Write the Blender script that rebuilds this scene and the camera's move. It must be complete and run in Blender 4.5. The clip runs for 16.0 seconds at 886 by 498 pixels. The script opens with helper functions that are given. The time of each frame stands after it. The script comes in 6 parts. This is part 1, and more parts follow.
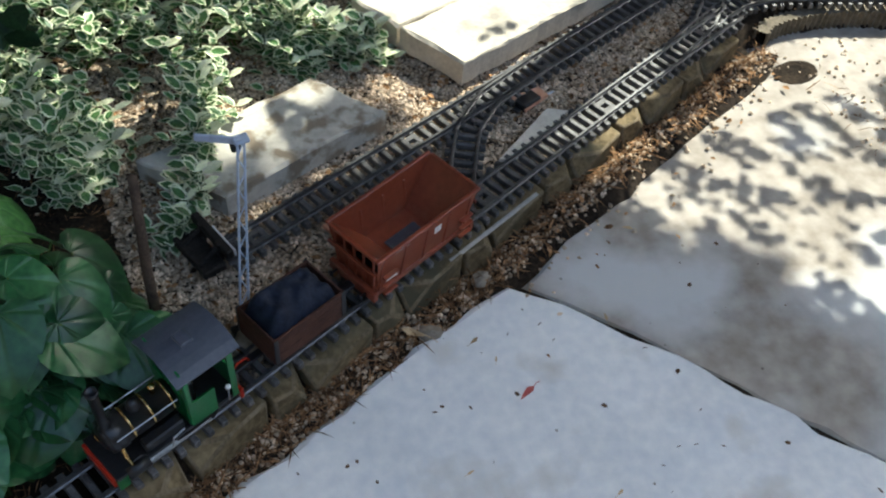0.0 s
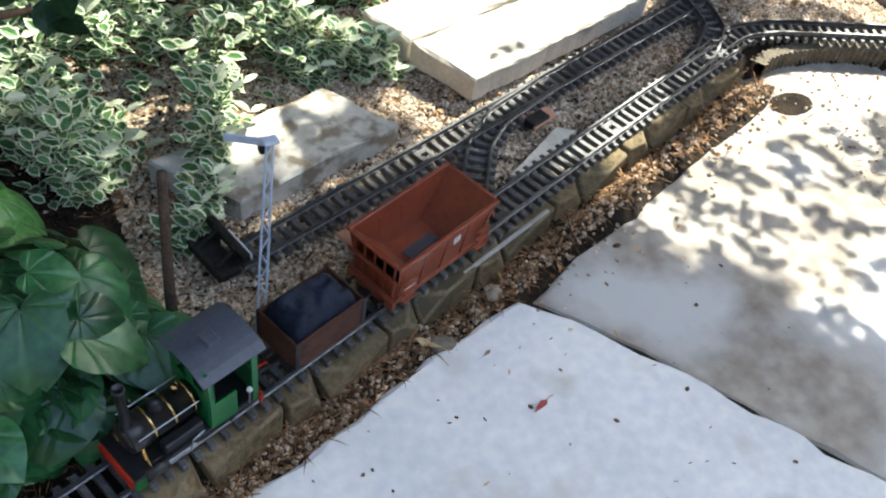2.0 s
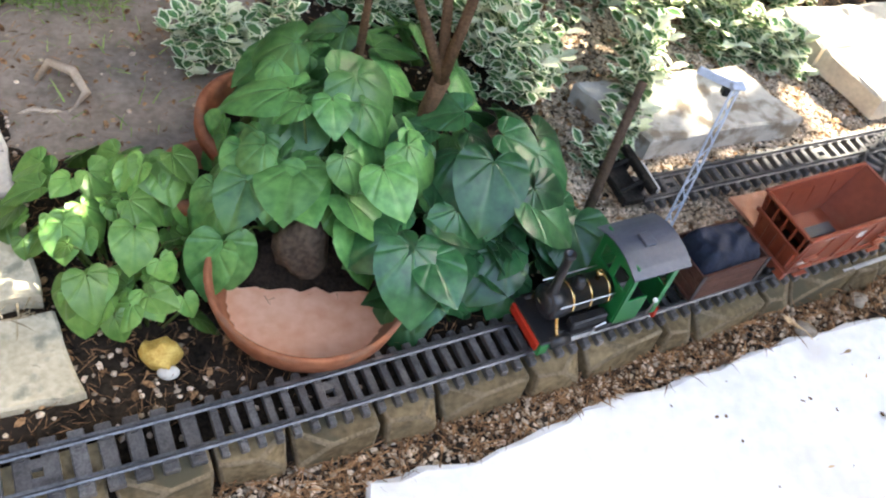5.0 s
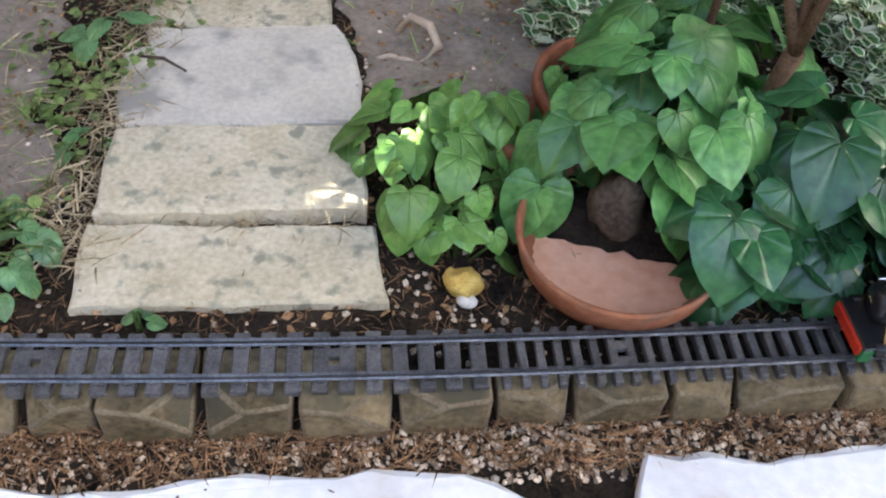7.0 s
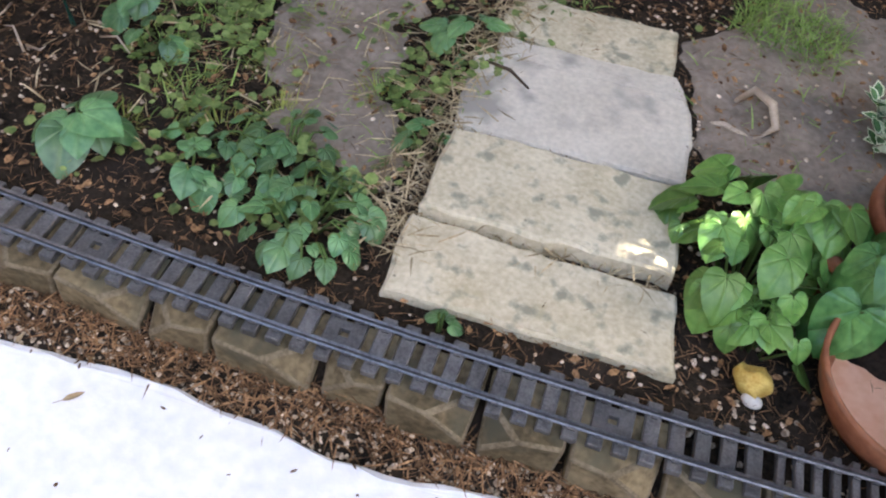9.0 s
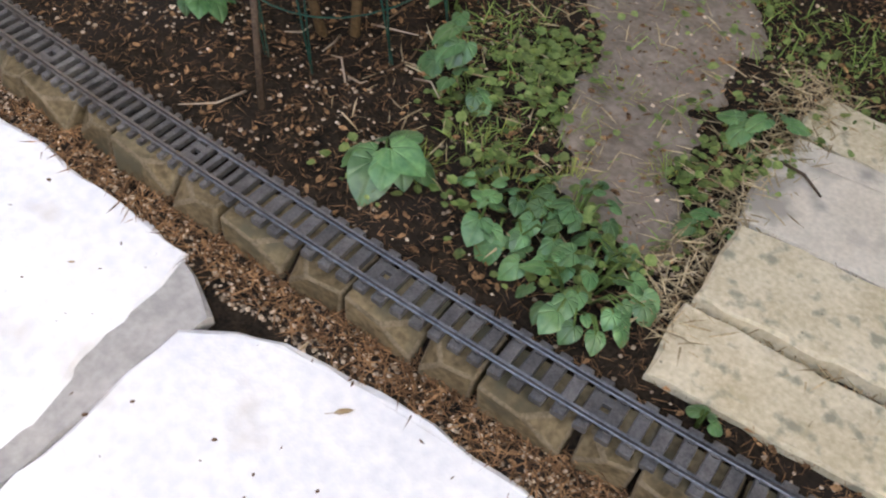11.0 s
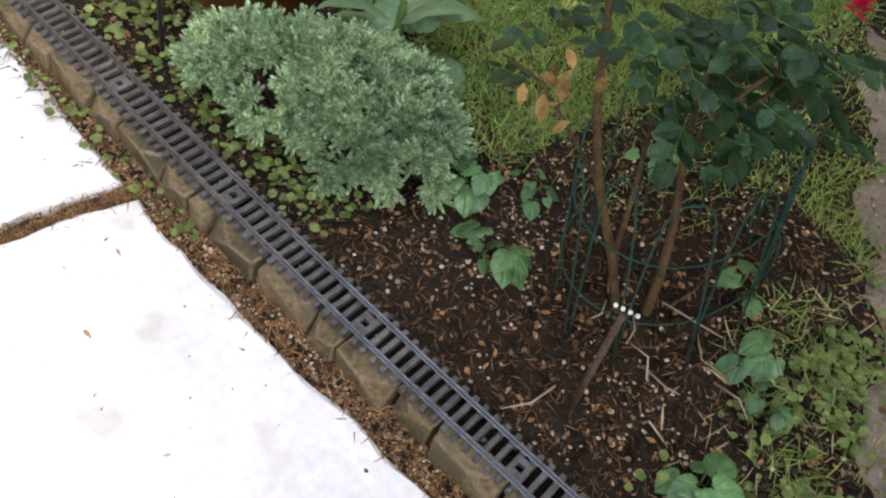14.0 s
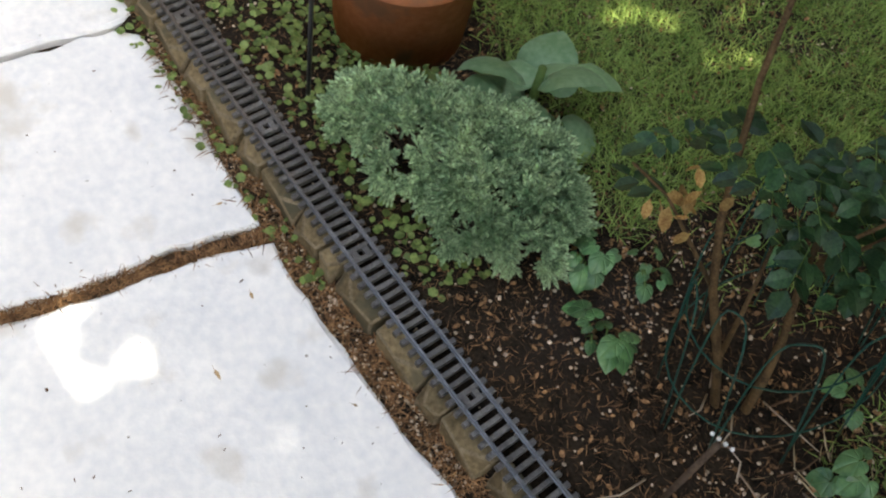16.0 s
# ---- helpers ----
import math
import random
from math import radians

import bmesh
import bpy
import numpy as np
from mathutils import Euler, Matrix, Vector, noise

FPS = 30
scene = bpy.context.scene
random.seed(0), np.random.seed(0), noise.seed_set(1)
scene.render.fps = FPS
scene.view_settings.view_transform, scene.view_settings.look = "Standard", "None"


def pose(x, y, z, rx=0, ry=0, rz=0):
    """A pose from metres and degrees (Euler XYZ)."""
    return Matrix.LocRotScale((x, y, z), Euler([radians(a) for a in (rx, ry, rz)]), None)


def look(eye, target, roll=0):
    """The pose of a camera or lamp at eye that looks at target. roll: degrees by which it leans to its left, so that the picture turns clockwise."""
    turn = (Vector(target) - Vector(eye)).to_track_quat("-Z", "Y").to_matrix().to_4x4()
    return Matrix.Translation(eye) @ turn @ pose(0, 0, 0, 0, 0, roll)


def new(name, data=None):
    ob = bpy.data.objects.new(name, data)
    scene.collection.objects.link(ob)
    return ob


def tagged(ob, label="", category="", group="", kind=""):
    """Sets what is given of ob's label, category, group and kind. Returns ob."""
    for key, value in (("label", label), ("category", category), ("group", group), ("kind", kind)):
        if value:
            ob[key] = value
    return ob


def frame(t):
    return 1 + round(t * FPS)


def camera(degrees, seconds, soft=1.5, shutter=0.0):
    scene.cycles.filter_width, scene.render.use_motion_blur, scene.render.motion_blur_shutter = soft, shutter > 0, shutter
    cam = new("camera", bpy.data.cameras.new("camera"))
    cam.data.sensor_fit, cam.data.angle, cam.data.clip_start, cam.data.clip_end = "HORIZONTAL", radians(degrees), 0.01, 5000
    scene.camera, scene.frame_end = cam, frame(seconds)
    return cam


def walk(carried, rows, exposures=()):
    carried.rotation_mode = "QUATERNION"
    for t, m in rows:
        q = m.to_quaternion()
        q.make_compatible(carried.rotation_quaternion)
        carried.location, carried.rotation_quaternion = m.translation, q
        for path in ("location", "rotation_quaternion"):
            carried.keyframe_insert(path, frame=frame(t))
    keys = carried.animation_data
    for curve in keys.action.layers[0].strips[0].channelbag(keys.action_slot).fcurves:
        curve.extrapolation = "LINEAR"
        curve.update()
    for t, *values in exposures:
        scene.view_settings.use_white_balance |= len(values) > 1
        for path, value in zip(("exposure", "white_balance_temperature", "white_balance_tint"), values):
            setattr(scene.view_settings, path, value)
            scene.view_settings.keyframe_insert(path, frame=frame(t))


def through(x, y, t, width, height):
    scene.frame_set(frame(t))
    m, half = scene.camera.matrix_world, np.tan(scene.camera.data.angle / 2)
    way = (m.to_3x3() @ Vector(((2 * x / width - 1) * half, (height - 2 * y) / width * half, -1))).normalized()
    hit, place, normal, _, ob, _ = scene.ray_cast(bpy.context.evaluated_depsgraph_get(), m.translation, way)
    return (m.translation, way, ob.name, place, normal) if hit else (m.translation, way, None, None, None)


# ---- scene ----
cam = camera(49.97, 16.0, soft=2.1, shutter=0.2)
EXPOSURES = [(0.0, 1.74, 6150, 0), (2.0, 2.35, 6250, 2), (3.5, 2.95, 6700, 4), (5.0, 3.4, 6750, 7), (7.5, 3.08, 6450, 10), (9.0, 3.08, 6550, 11), (12.0, 2.95, 7600, 9), (14.0, 2.92, 7500, 8), (16.0, 2.42, 7400, 3)]
PATH = [
    (0, (0.9899, 0.3454, 1.0921), (1.3052, 0.9070, 0.3271), 5.41),
    (0.5, (0.9687, 0.3513, 1.0882), (1.3005, 0.9210, 0.3363), 5.67),
    (1, (0.9447, 0.3629, 1.0895), (1.2915, 0.9238, 0.3377), 7.12),
    (1.5, (0.9194, 0.3716, 1.0863), (1.2852, 0.9249, 0.3379), 9.78),
    (2, (0.9020, 0.3647, 1.0699), (1.2711, 0.9263, 0.3293), 10.33),
    (2.5, (0.8731, 0.3661, 1.0744), (1.2330, 0.9330, 0.3334), 10.23),
    (3, (0.8242, 0.3689, 1.0619), (1.1575, 0.9549, 0.3234), 10.59),
    (3.5, (0.7803, 0.3526, 1.0367), (1.0899, 0.9552, 0.3012), 12.50),
    (4, (0.7056, 0.3117, 1.0268), (0.9708, 0.9330, 0.2894), 14.89),
    (4.5, (0.6436, 0.2892, 1.0046), (0.8663, 0.9207, 0.2619), 15.60),
    (5, (0.5702, 0.3028, 0.9959), (0.7737, 0.9273, 0.2418), 16.96),
    (5.2, (0.5860, 0.2780, 1.0034), (0.7410, 0.9114, 0.2452), 15.60),
    (7.3, (0.5868, 0.2204, 0.8907), (0.4435, 0.8638, 0.1387), 6.31),
    (7.5, (0.5636, 0.2297, 0.9238), (0.4143, 0.8541, 0.1572), 8.01),
    (8, (0.5122, 0.2109, 0.8975), (0.3022, 0.8357, 0.1455), 7.69),
    (8.5, (0.4589, 0.1971, 0.9082), (0.2106, 0.7971, 0.1477), 9.56),
    (9, (0.4298, 0.1906, 0.9420), (0.1432, 0.7560, 0.1685), 9.77),
    (9.2, (0.4206, 0.1648, 0.9394), (0.1205, 0.7310, 0.1718), 11.17),
    (11.3, (0.3042, 0.1104, 0.9844), (-0.1595, 0.5502, 0.2152), 6.64),
    (11.5, (0.2659, 0.0995, 0.9987), (-0.1805, 0.5380, 0.2187), 8.15),
    (12, (0.1449, 0.0672, 1.0874), (-0.2927, 0.4855, 0.2915), 7.38),
    (12.5, (0.0700, 0.0329, 1.1175), (-0.3517, 0.4634, 0.3195), 9.05),
    (13, (-0.0292, 0.0143, 1.1698), (-0.4531, 0.4305, 0.3653), 9.36),
    (13.5, (-0.1413, -0.0201, 1.1846), (-0.5624, 0.4126, 0.3874), 13.33),
    (14, (-0.2611, -0.0341, 1.2202), (-0.6831, 0.4093, 0.4295), 15.55),
    (14.5, (-0.3046, 0.0229, 1.2402), (-0.7420, 0.4285, 0.4376), 14.00),
    (15, (-0.3187, 0.0206, 1.2372), (-0.7664, 0.3984, 0.4267), 13.95),
    (15.5, (-0.3593, 0.0006, 1.2923), (-0.8065, 0.3552, 0.4711), 13.08),
    (16, (-0.4094, 0.0114, 1.3935), (-0.8327, 0.3292, 0.5451), 14.12),
]
walk(cam, [(t, look(e, a, r)) for t, e, a, r in PATH], exposures=EXPOSURES)

# ---- light ----
SUN_DIR = Vector((0.80, 0.42, 0.95)).normalized()
world = bpy.data.worlds.new("world")
scene.world = world
world.use_nodes = True
wn = world.node_tree.nodes
sky = wn.new("ShaderNodeTexSky")
sky.sky_type, sky.sun_disc = "NISHITA", False
sky.sun_elevation = math.asin(SUN_DIR.z)
sky.sun_rotation = math.atan2(SUN_DIR.x, SUN_DIR.y)
sky.dust_density, sky.air_density = 4.0, 1.0
wn["Background"].inputs[1].default_value = 0.15
world.node_tree.links.new(sky.outputs[0], wn["Background"].inputs[0])
sun = new("sun", bpy.data.lights.new("sun", "SUN"))
sun.data.energy, sun.data.angle, sun.data.color = 3.2, radians(0.4), (1.0, 0.93, 0.82)
sun.matrix_world = look(SUN_DIR * 10, (0, 0, 0))


# ---- materials ----
def material(name, a, b, scale=20.0, rough=0.6, bump=0.2, metal=0.0, fine=6.0, stain=None, stain_scale=4.0, stain_at=0.58,
             island=0.0, rand=0.0, spec=0.14, bump_dist=0.004, specks=None):
    """Two colours by noise at two scales, an optional stain colour, bump, and variation by piece."""
    m = bpy.data.materials.new(name)
    m.use_nodes = True
    nt = m.node_tree
    n, l = nt.nodes, nt.links
    p = n["Principled BSDF"]
    co = n.new("ShaderNodeTexCoord").outputs["Object"]
    geo = n.new("ShaderNodeNewGeometry")
    pos = geo.outputs["Position"]
    n1 = n.new("ShaderNodeTexNoise")
    n1.inputs["Scale"].default_value, n1.inputs["Detail"].default_value = scale, 6
    n2 = n.new("ShaderNodeTexNoise")
    n2.inputs["Scale"].default_value, n2.inputs["Detail"].default_value = scale * fine, 3
    for t in (n1, n2):
        l.new(pos, t.inputs["Vector"])
    add = n.new("ShaderNodeMath")
    add.operation = "MULTIPLY_ADD"
    l.new(n2.outputs[0], add.inputs[0])
    add.inputs[1].default_value = 0.5
    half = n.new("ShaderNodeMath")
    half.operation = "MULTIPLY"
    half.inputs[1].default_value = 0.5
    l.new(n1.outputs[0], half.inputs[0])
    l.new(half.outputs[0], add.inputs[2])
    ramp = n.new("ShaderNodeValToRGB")
    ramp.color_ramp.elements[0].position, ramp.color_ramp.elements[1].position = 0.36, 0.64
    ramp.color_ramp.elements[0].color, ramp.color_ramp.elements[1].color = (*a, 1), (*b, 1)
    l.new(add.outputs[0], ramp.inputs[0])
    colour = ramp.outputs[0]
    if stain:
        n3 = n.new("ShaderNodeTexNoise")
        n3.inputs["Scale"].default_value, n3.inputs["Detail"].default_value = stain_scale, 7
        l.new(pos, n3.inputs["Vector"])
        r3 = n.new("ShaderNodeValToRGB")
        r3.color_ramp.elements[0].position, r3.color_ramp.elements[1].position = stain_at - 0.05, stain_at + 0.06
        l.new(n3.outputs[0], r3.inputs[0])
        mx = n.new("ShaderNodeMixRGB")
        l.new(r3.outputs[0], mx.inputs[0])
        l.new(colour, mx.inputs[1])
        mx.inputs[2].default_value = (*stain, 1)
        colour = mx.outputs[0]
    if specks:
        vo = n.new("ShaderNodeTexVoronoi")
        vo.inputs["Scale"].default_value = 38
        l.new(pos, vo.inputs["Vector"])
        n4 = n.new("ShaderNodeTexNoise")
        n4.inputs["Scale"].default_value = 9
        l.new(pos, n4.inputs["Vector"])
        lim = n.new("ShaderNodeMath")
        lim.operation = "MULTIPLY"
        lim.inputs[1].default_value = 0.17
        l.new(n4.outputs[0], lim.inputs[0])
        less = n.new("ShaderNodeMath")
        less.operation = "LESS_THAN"
        l.new(vo.outputs["Distance"], less.inputs[0])
        l.new(lim.outputs[0], less.inputs[1])
        pick = n.new("ShaderNodeMath")
        pick.operation = "GREATER_THAN"
        pick.inputs[1].default_value = 0.88
        sep = n.new("ShaderNodeSeparateColor")
        l.new(vo.outputs["Color"], sep.inputs[0])
        l.new(sep.outputs[0], pick.inputs[0])
        both = n.new("ShaderNodeMath")
        both.operation = "MULTIPLY"
        l.new(less.outputs[0], both.inputs[0])
        l.new(pick.outputs[0], both.inputs[1])
        mx2 = n.new("ShaderNodeMixRGB")
        soft = n.new("ShaderNodeMath")
        soft.operation = "MULTIPLY"
        soft.inputs[1].default_value = 0.75
        l.new(both.outputs[0], soft.inputs[0])
        l.new(soft.outputs[0], mx2.inputs[0])
        l.new(colour, mx2.inputs[1])
        mx2.inputs[2].default_value = (*specks, 1)
        colour = mx2.outputs[0]
    for src, amount in ((geo.outputs["Random Per Island"], island), (n.new("ShaderNodeObjectInfo").outputs["Random"], rand)):
        if amount:
            mp = n.new("ShaderNodeMapRange")
            mp.inputs["To Min"].default_value, mp.inputs["To Max"].default_value = 1 - amount, 1 + amount
            l.new(src, mp.inputs["Value"])
            hs = n.new("ShaderNodeHueSaturation")
            l.new(mp.outputs[0], hs.inputs["Value"])
            l.new(colour, hs.inputs["Color"])
            colour = hs.outputs[0]
    l.new(colour, p.inputs["Base Color"])
    p.inputs["Roughness"].default_value, p.inputs["Metallic"].default_value = rough, metal
    p.inputs["Specular IOR Level"].default_value = spec
    if bump:
        bp = n.new("ShaderNodeBump")
        bp.inputs["Strength"].default_value, bp.inputs["Distance"].default_value = bump, bump_dist
        l.new(add.outputs[0], bp.inputs["Height"])
        l.new(bp.outputs[0], p.inputs["Normal"])
    return m


def leaf_material(name, a, b, scale=40.0, rough=0.45, vary=0.3, through=0.15, vein=None, gloss=0.25):
    m = material(name, a, b, scale, rough, 0.15, island=vary, rand=vary, spec=gloss)
    n, l = m.node_tree.nodes, m.node_tree.links
    p = n["Principled BSDF"]

    def calc(op, x, y=None):
        node = n.new("ShaderNodeMath")
        node.operation = op
        for k, v in enumerate((x, y)):
            if v is not None:
                if isinstance(v, (int, float)):
                    node.inputs[k].default_value = v
                else:
                    l.new(v, node.inputs[k])
        return node.outputs[0]
    if vein:
        # ribs that fan out from the leaf's notch
        sep = n.new("ShaderNodeSeparateXYZ")
        l.new(n.new("ShaderNodeTexCoord").outputs["Object"], sep.inputs[0])
        ang = calc("ABSOLUTE", calc("ARCTAN2", sep.outputs[1], calc("ADD", sep.outputs[0], 0.06)))
        rib = calc("POWER", calc("ABSOLUTE", calc("COSINE", calc("MULTIPLY", ang, 4.2))), 14.0)
        mx = n.new("ShaderNodeMixRGB")
        l.new(calc("MULTIPLY", rib, 0.16), mx.inputs[0])
        l.new(p.inputs["Base Color"].links[0].from_socket, mx.inputs[1])
        mx.inputs[2].default_value = (*vein, 1)
        l.new(mx.outputs[0], p.inputs["Base Color"])
        bp = n.new("ShaderNodeBump")
        bp.inputs["Strength"].default_value, bp.inputs["Distance"].default_value, bp.invert = 0.7, 0.0016, True
        l.new(rib, bp.inputs["Height"])
        l.new(bp.outputs[0], p.inputs["Normal"])
    tr = n.new("ShaderNodeBsdfTranslucent")
    l.new(p.inputs["Base Color"].links[0].from_socket, tr.inputs["Color"])
    mix = n.new("ShaderNodeMixShader")
    mix.inputs[0].default_value = through
    l.new(p.outputs[0], mix.inputs[1])
    l.new(tr.outputs[0], mix.inputs[2])
    l.new(mix.outputs[0], n["Material Output"].inputs[0])
    return m


M_GROUND = material("soil_and_gravel", (0.004, 0.003, 0.002), (0.036, 0.025, 0.016), 28, 0.95, 0.8, stain=(0.026, 0.019, 0.014), stain_scale=5)
M_CONCRETE = material("weathered_white_concrete", (0.685, 0.695, 0.705), (0.85, 0.84, 0.815), 6, 0.85, 0.7, fine=9, stain=(0.62, 0.595, 0.55), stain_scale=7.0, stain_at=0.63, specks=(0.22, 0.19, 0.15))
M_CONCRETE_OLD = material("old_grey_concrete", (0.23, 0.20, 0.165), (0.43, 0.39, 0.34), 5, 0.9, 0.4, fine=6, stain=(0.54, 0.54, 0.53), stain_scale=2.8, stain_at=0.56, specks=(0.12, 0.10, 0.08))
M_MORTAR = material("grey_mortar", (0.30, 0.29, 0.27), (0.44, 0.42, 0.39), 14, 0.9, 0.5, specks=(0.55, 0.54, 0.5))
M_SLAB = material("buff_paving_stone", (0.46, 0.39, 0.25), (0.69, 0.61, 0.44), 14, 0.9, 0.6, fine=9, stain=(0.30, 0.28, 0.20), stain_scale=38, stain_at=0.61, rand=0.08, specks=(0.16, 0.14, 0.10))
M_SLAB_GREY = material("grey_paving_stone", (0.50, 0.45, 0.36), (0.67, 0.605, 0.495), 10, 0.9, 0.4, fine=14, stain=(0.34, 0.31, 0.26), stain_scale=9, stain_at=0.60, specks=(0.18, 0.16, 0.13))
M_SLAB_DIRTY = material("dirty_grey_slab", (0.42, 0.39, 0.33), (0.60, 0.565, 0.49), 9, 0.9, 0.5, fine=7, stain=(0.25, 0.205, 0.15), stain_scale=24, stain_at=0.56, specks=(0.10, 0.08, 0.06))
M_EDGING_WORN = material("worn_sandstone_edge", (0.11, 0.085, 0.05), (0.23, 0.18, 0.115), 40, 0.9, 0.3)
M_EDGING = material("brown_sandstone", (0.080, 0.060, 0.031), (0.225, 0.170, 0.095), 18, 0.85, 0.4, stain=(0.09, 0.08, 0.05), stain_scale=10, stain_at=0.58, rand=0.2)
M_SLEEPER = material("weathered_dark_plastic", (0.045, 0.042, 0.041), (0.13, 0.123, 0.118), 60, 0.48, 0.2, rand=0.25, spec=0.5)
M_RAIL = material("dull_dark_rail", (0.09, 0.09, 0.094), (0.20, 0.198, 0.20), 40, 0.32, 0.1, metal=0.7, spec=0.4)
M_TERRA = material("terracotta", (0.46, 0.155, 0.062), (0.60, 0.235, 0.11), 12, 0.8, 0.2, stain=(0.35, 0.17, 0.10), stain_scale=12, stain_at=0.62)
M_TERRA_AGED = material("aged_brown_terracotta", (0.22, 0.082, 0.042), (0.38, 0.155, 0.080), 14, 0.8, 0.25, stain=(0.20, 0.11, 0.07), stain_scale=14, stain_at=0.58)
M_TERRA_PALE = material("pale_terracotta", (0.60, 0.27, 0.15), (0.74, 0.42, 0.28), 10, 0.38, 0.1, spec=0.5)
M_HEART = leaf_material("heart_leaf_green", (0.038, 0.132, 0.030), (0.135, 0.300, 0.082), 14, 0.34, 0.42, 0.12, (0.20, 0.36, 0.13), 0.45)
# Darker, bluer copy of M_HEART that holds the deep shade of the right-hand clumps.
M_HEART_SHADED = leaf_material("heart_leaf_shaded_green", (0.010, 0.054, 0.018), (0.042, 0.132, 0.044), 14, 0.30, 0.42, 0.10, (0.13, 0.27, 0.11), 0.5)
M_HEART_LIGHT = leaf_material("heart_leaf_light_green", (0.075, 0.185, 0.035), (0.18, 0.32, 0.075), 14, 0.36, 0.4, 0.12, (0.28, 0.45, 0.12), 0.4)
M_HEART_MID = leaf_material("soft_grey_green_leaf", (0.042, 0.118, 0.040), (0.125, 0.235, 0.088), 14, 0.34, 0.4, 0.10, (0.2, 0.34, 0.14), 0.5)
M_STEM = material("green_stem", (0.07, 0.12, 0.03), (0.12, 0.18, 0.05), 60, 0.6, 0.1)
M_BARK = material("reddish_bark", (0.07, 0.042, 0.024), (0.17, 0.105, 0.06), 50, 0.85, 0.6)
M_BARK_DARK = material("dark_bark", (0.05, 0.035, 0.025), (0.12, 0.085, 0.06), 40, 0.9, 0.6)
M_VAR_GREEN = leaf_material("variegated_leaf_centre", (0.035, 0.10, 0.035), (0.12, 0.22, 0.075), 60, 0.4, 0.4)
M_VAR_CREAM = leaf_material("variegated_leaf_margin", (0.58, 0.62, 0.38), (0.84, 0.86, 0.64), 60, 0.5, 0.2)
M_SILVER = leaf_material("silver_green_needle", (0.11, 0.19, 0.095), (0.45, 0.56, 0.33), 9, 0.6, 0.45)
M_ROSE_LEAF = leaf_material("rose_leaf", (0.012, 0.042, 0.016), (0.055, 0.120, 0.045), 40, 0.36, 0.45, gloss=0.35)
M_ROSE_STEM = material("green_brown_rose_cane", (0.045, 0.028, 0.014), (0.14, 0.088, 0.040), 45, 0.7, 0.4)
M_GRASS = leaf_material("grass_blade", (0.12, 0.21, 0.040), (0.29, 0.38, 0.105), 20, 0.6, 0.4)
M_TUFT = leaf_material("yellow_green_tuft_blade", (0.20, 0.24, 0.04), (0.38, 0.40, 0.10), 20, 0.6, 0.35)
M_IVY = leaf_material("ground_ivy_leaf", (0.09, 0.16, 0.035), (0.30, 0.37, 0.115), 20, 0.45, 0.4)
M_CABBAGE = leaf_material("glaucous_leaf", (0.13, 0.24, 0.11), (0.24, 0.36, 0.20), 14, 0.4, 0.2)
M_LITTER = material("dry_needles", (0.035, 0.016, 0.008), (0.38, 0.215, 0.105), 50, 0.9, 0.0, island=0.5)
M_CHIP = material("pale_gravel", (0.24, 0.165, 0.10), (0.70, 0.57, 0.43), 30, 0.8, 0.2, island=0.6)
M_CROWN = leaf_material("tree_leaf", (0.035, 0.060, 0.025), (0.070, 0.105, 0.042), 20, 0.5, 0.3, 0.06)
M_GREEN = material("gloss_green_paint", (0.010, 0.12, 0.030), (0.015, 0.15, 0.040), 30, 0.28, 0.02, spec=0.4)
M_BLACK = material("black_paint", (0.008, 0.008, 0.009), (0.02, 0.02, 0.022), 50, 0.34, 0.05, spec=0.5)
M_ROOF = material("satin_dark_grey_roof", (0.050, 0.058, 0.080), (0.080, 0.090, 0.118), 30, 0.38, 0.05, spec=0.6)
M_RED = material("red_paint", (0.36, 0.022, 0.012), (0.46, 0.04, 0.018), 40, 0.4, 0.03)
M_BRASS = material("polished_brass", (0.65, 0.42, 0.16), (0.80, 0.56, 0.25), 60, 0.25, 0.02, metal=1.0)
M_STEEL = material("bright_steel", (0.42, 0.42, 0.42), (0.62, 0.62, 0.62), 60, 0.3, 0.05, metal=1.0)
M_OXIDE = material("red_brown_plastic", (0.20, 0.044, 0.021), (0.275, 0.066, 0.031), 16, 0.30, 0.05, stain=(0.26, 0.09, 0.05), stain_scale=20, stain_at=0.62, spec=0.5)
M_BROWNWOOD = material("dark_brown_wagon_plank", (0.055, 0.024, 0.017), (0.105, 0.050, 0.035), 40, 0.6, 0.2)
M_COAL = material("navy_black_cloth", (0.006, 0.009, 0.018), (0.018, 0.026, 0.05), 30, 0.7, 0.4, spec=0.3)
M_WHITE = material("white_paint", (0.72, 0.72, 0.70), (0.82, 0.82, 0.80), 30, 0.6, 0.05)
M_TIMBER = material("pale_timber", (0.56, 0.51, 0.43), (0.74, 0.69, 0.60), 25, 0.85, 0.3)
M_MAST = material("blue_grey_paint", (0.38, 0.44, 0.54), (0.52, 0.58, 0.68), 60, 0.5, 0.1)
M_WIRE = material("green_coated_wire", (0.008, 0.045, 0.034), (0.018, 0.080, 0.058), 60, 0.4, 0.05)
M_YELLOW = material("yellow_fruit_skin", (0.42, 0.25, 0.05), (0.64, 0.46, 0.13), 60, 0.5, 0.1)
M_PETAL = material("crimson_petal", (0.50, 0.012, 0.04), (0.65, 0.03, 0.08), 60, 0.5, 0.05)
M_FLAKE = material("dry_leaf_flake", (0.04, 0.018, 0.008), (0.42, 0.24, 0.115), 40, 0.85, 0.1, island=0.5)
M_DRYLEAF = material("dry_leaf", (0.36, 0.24, 0.12), (0.52, 0.40, 0.25), 60, 0.8, 0.2, rand=0.3)
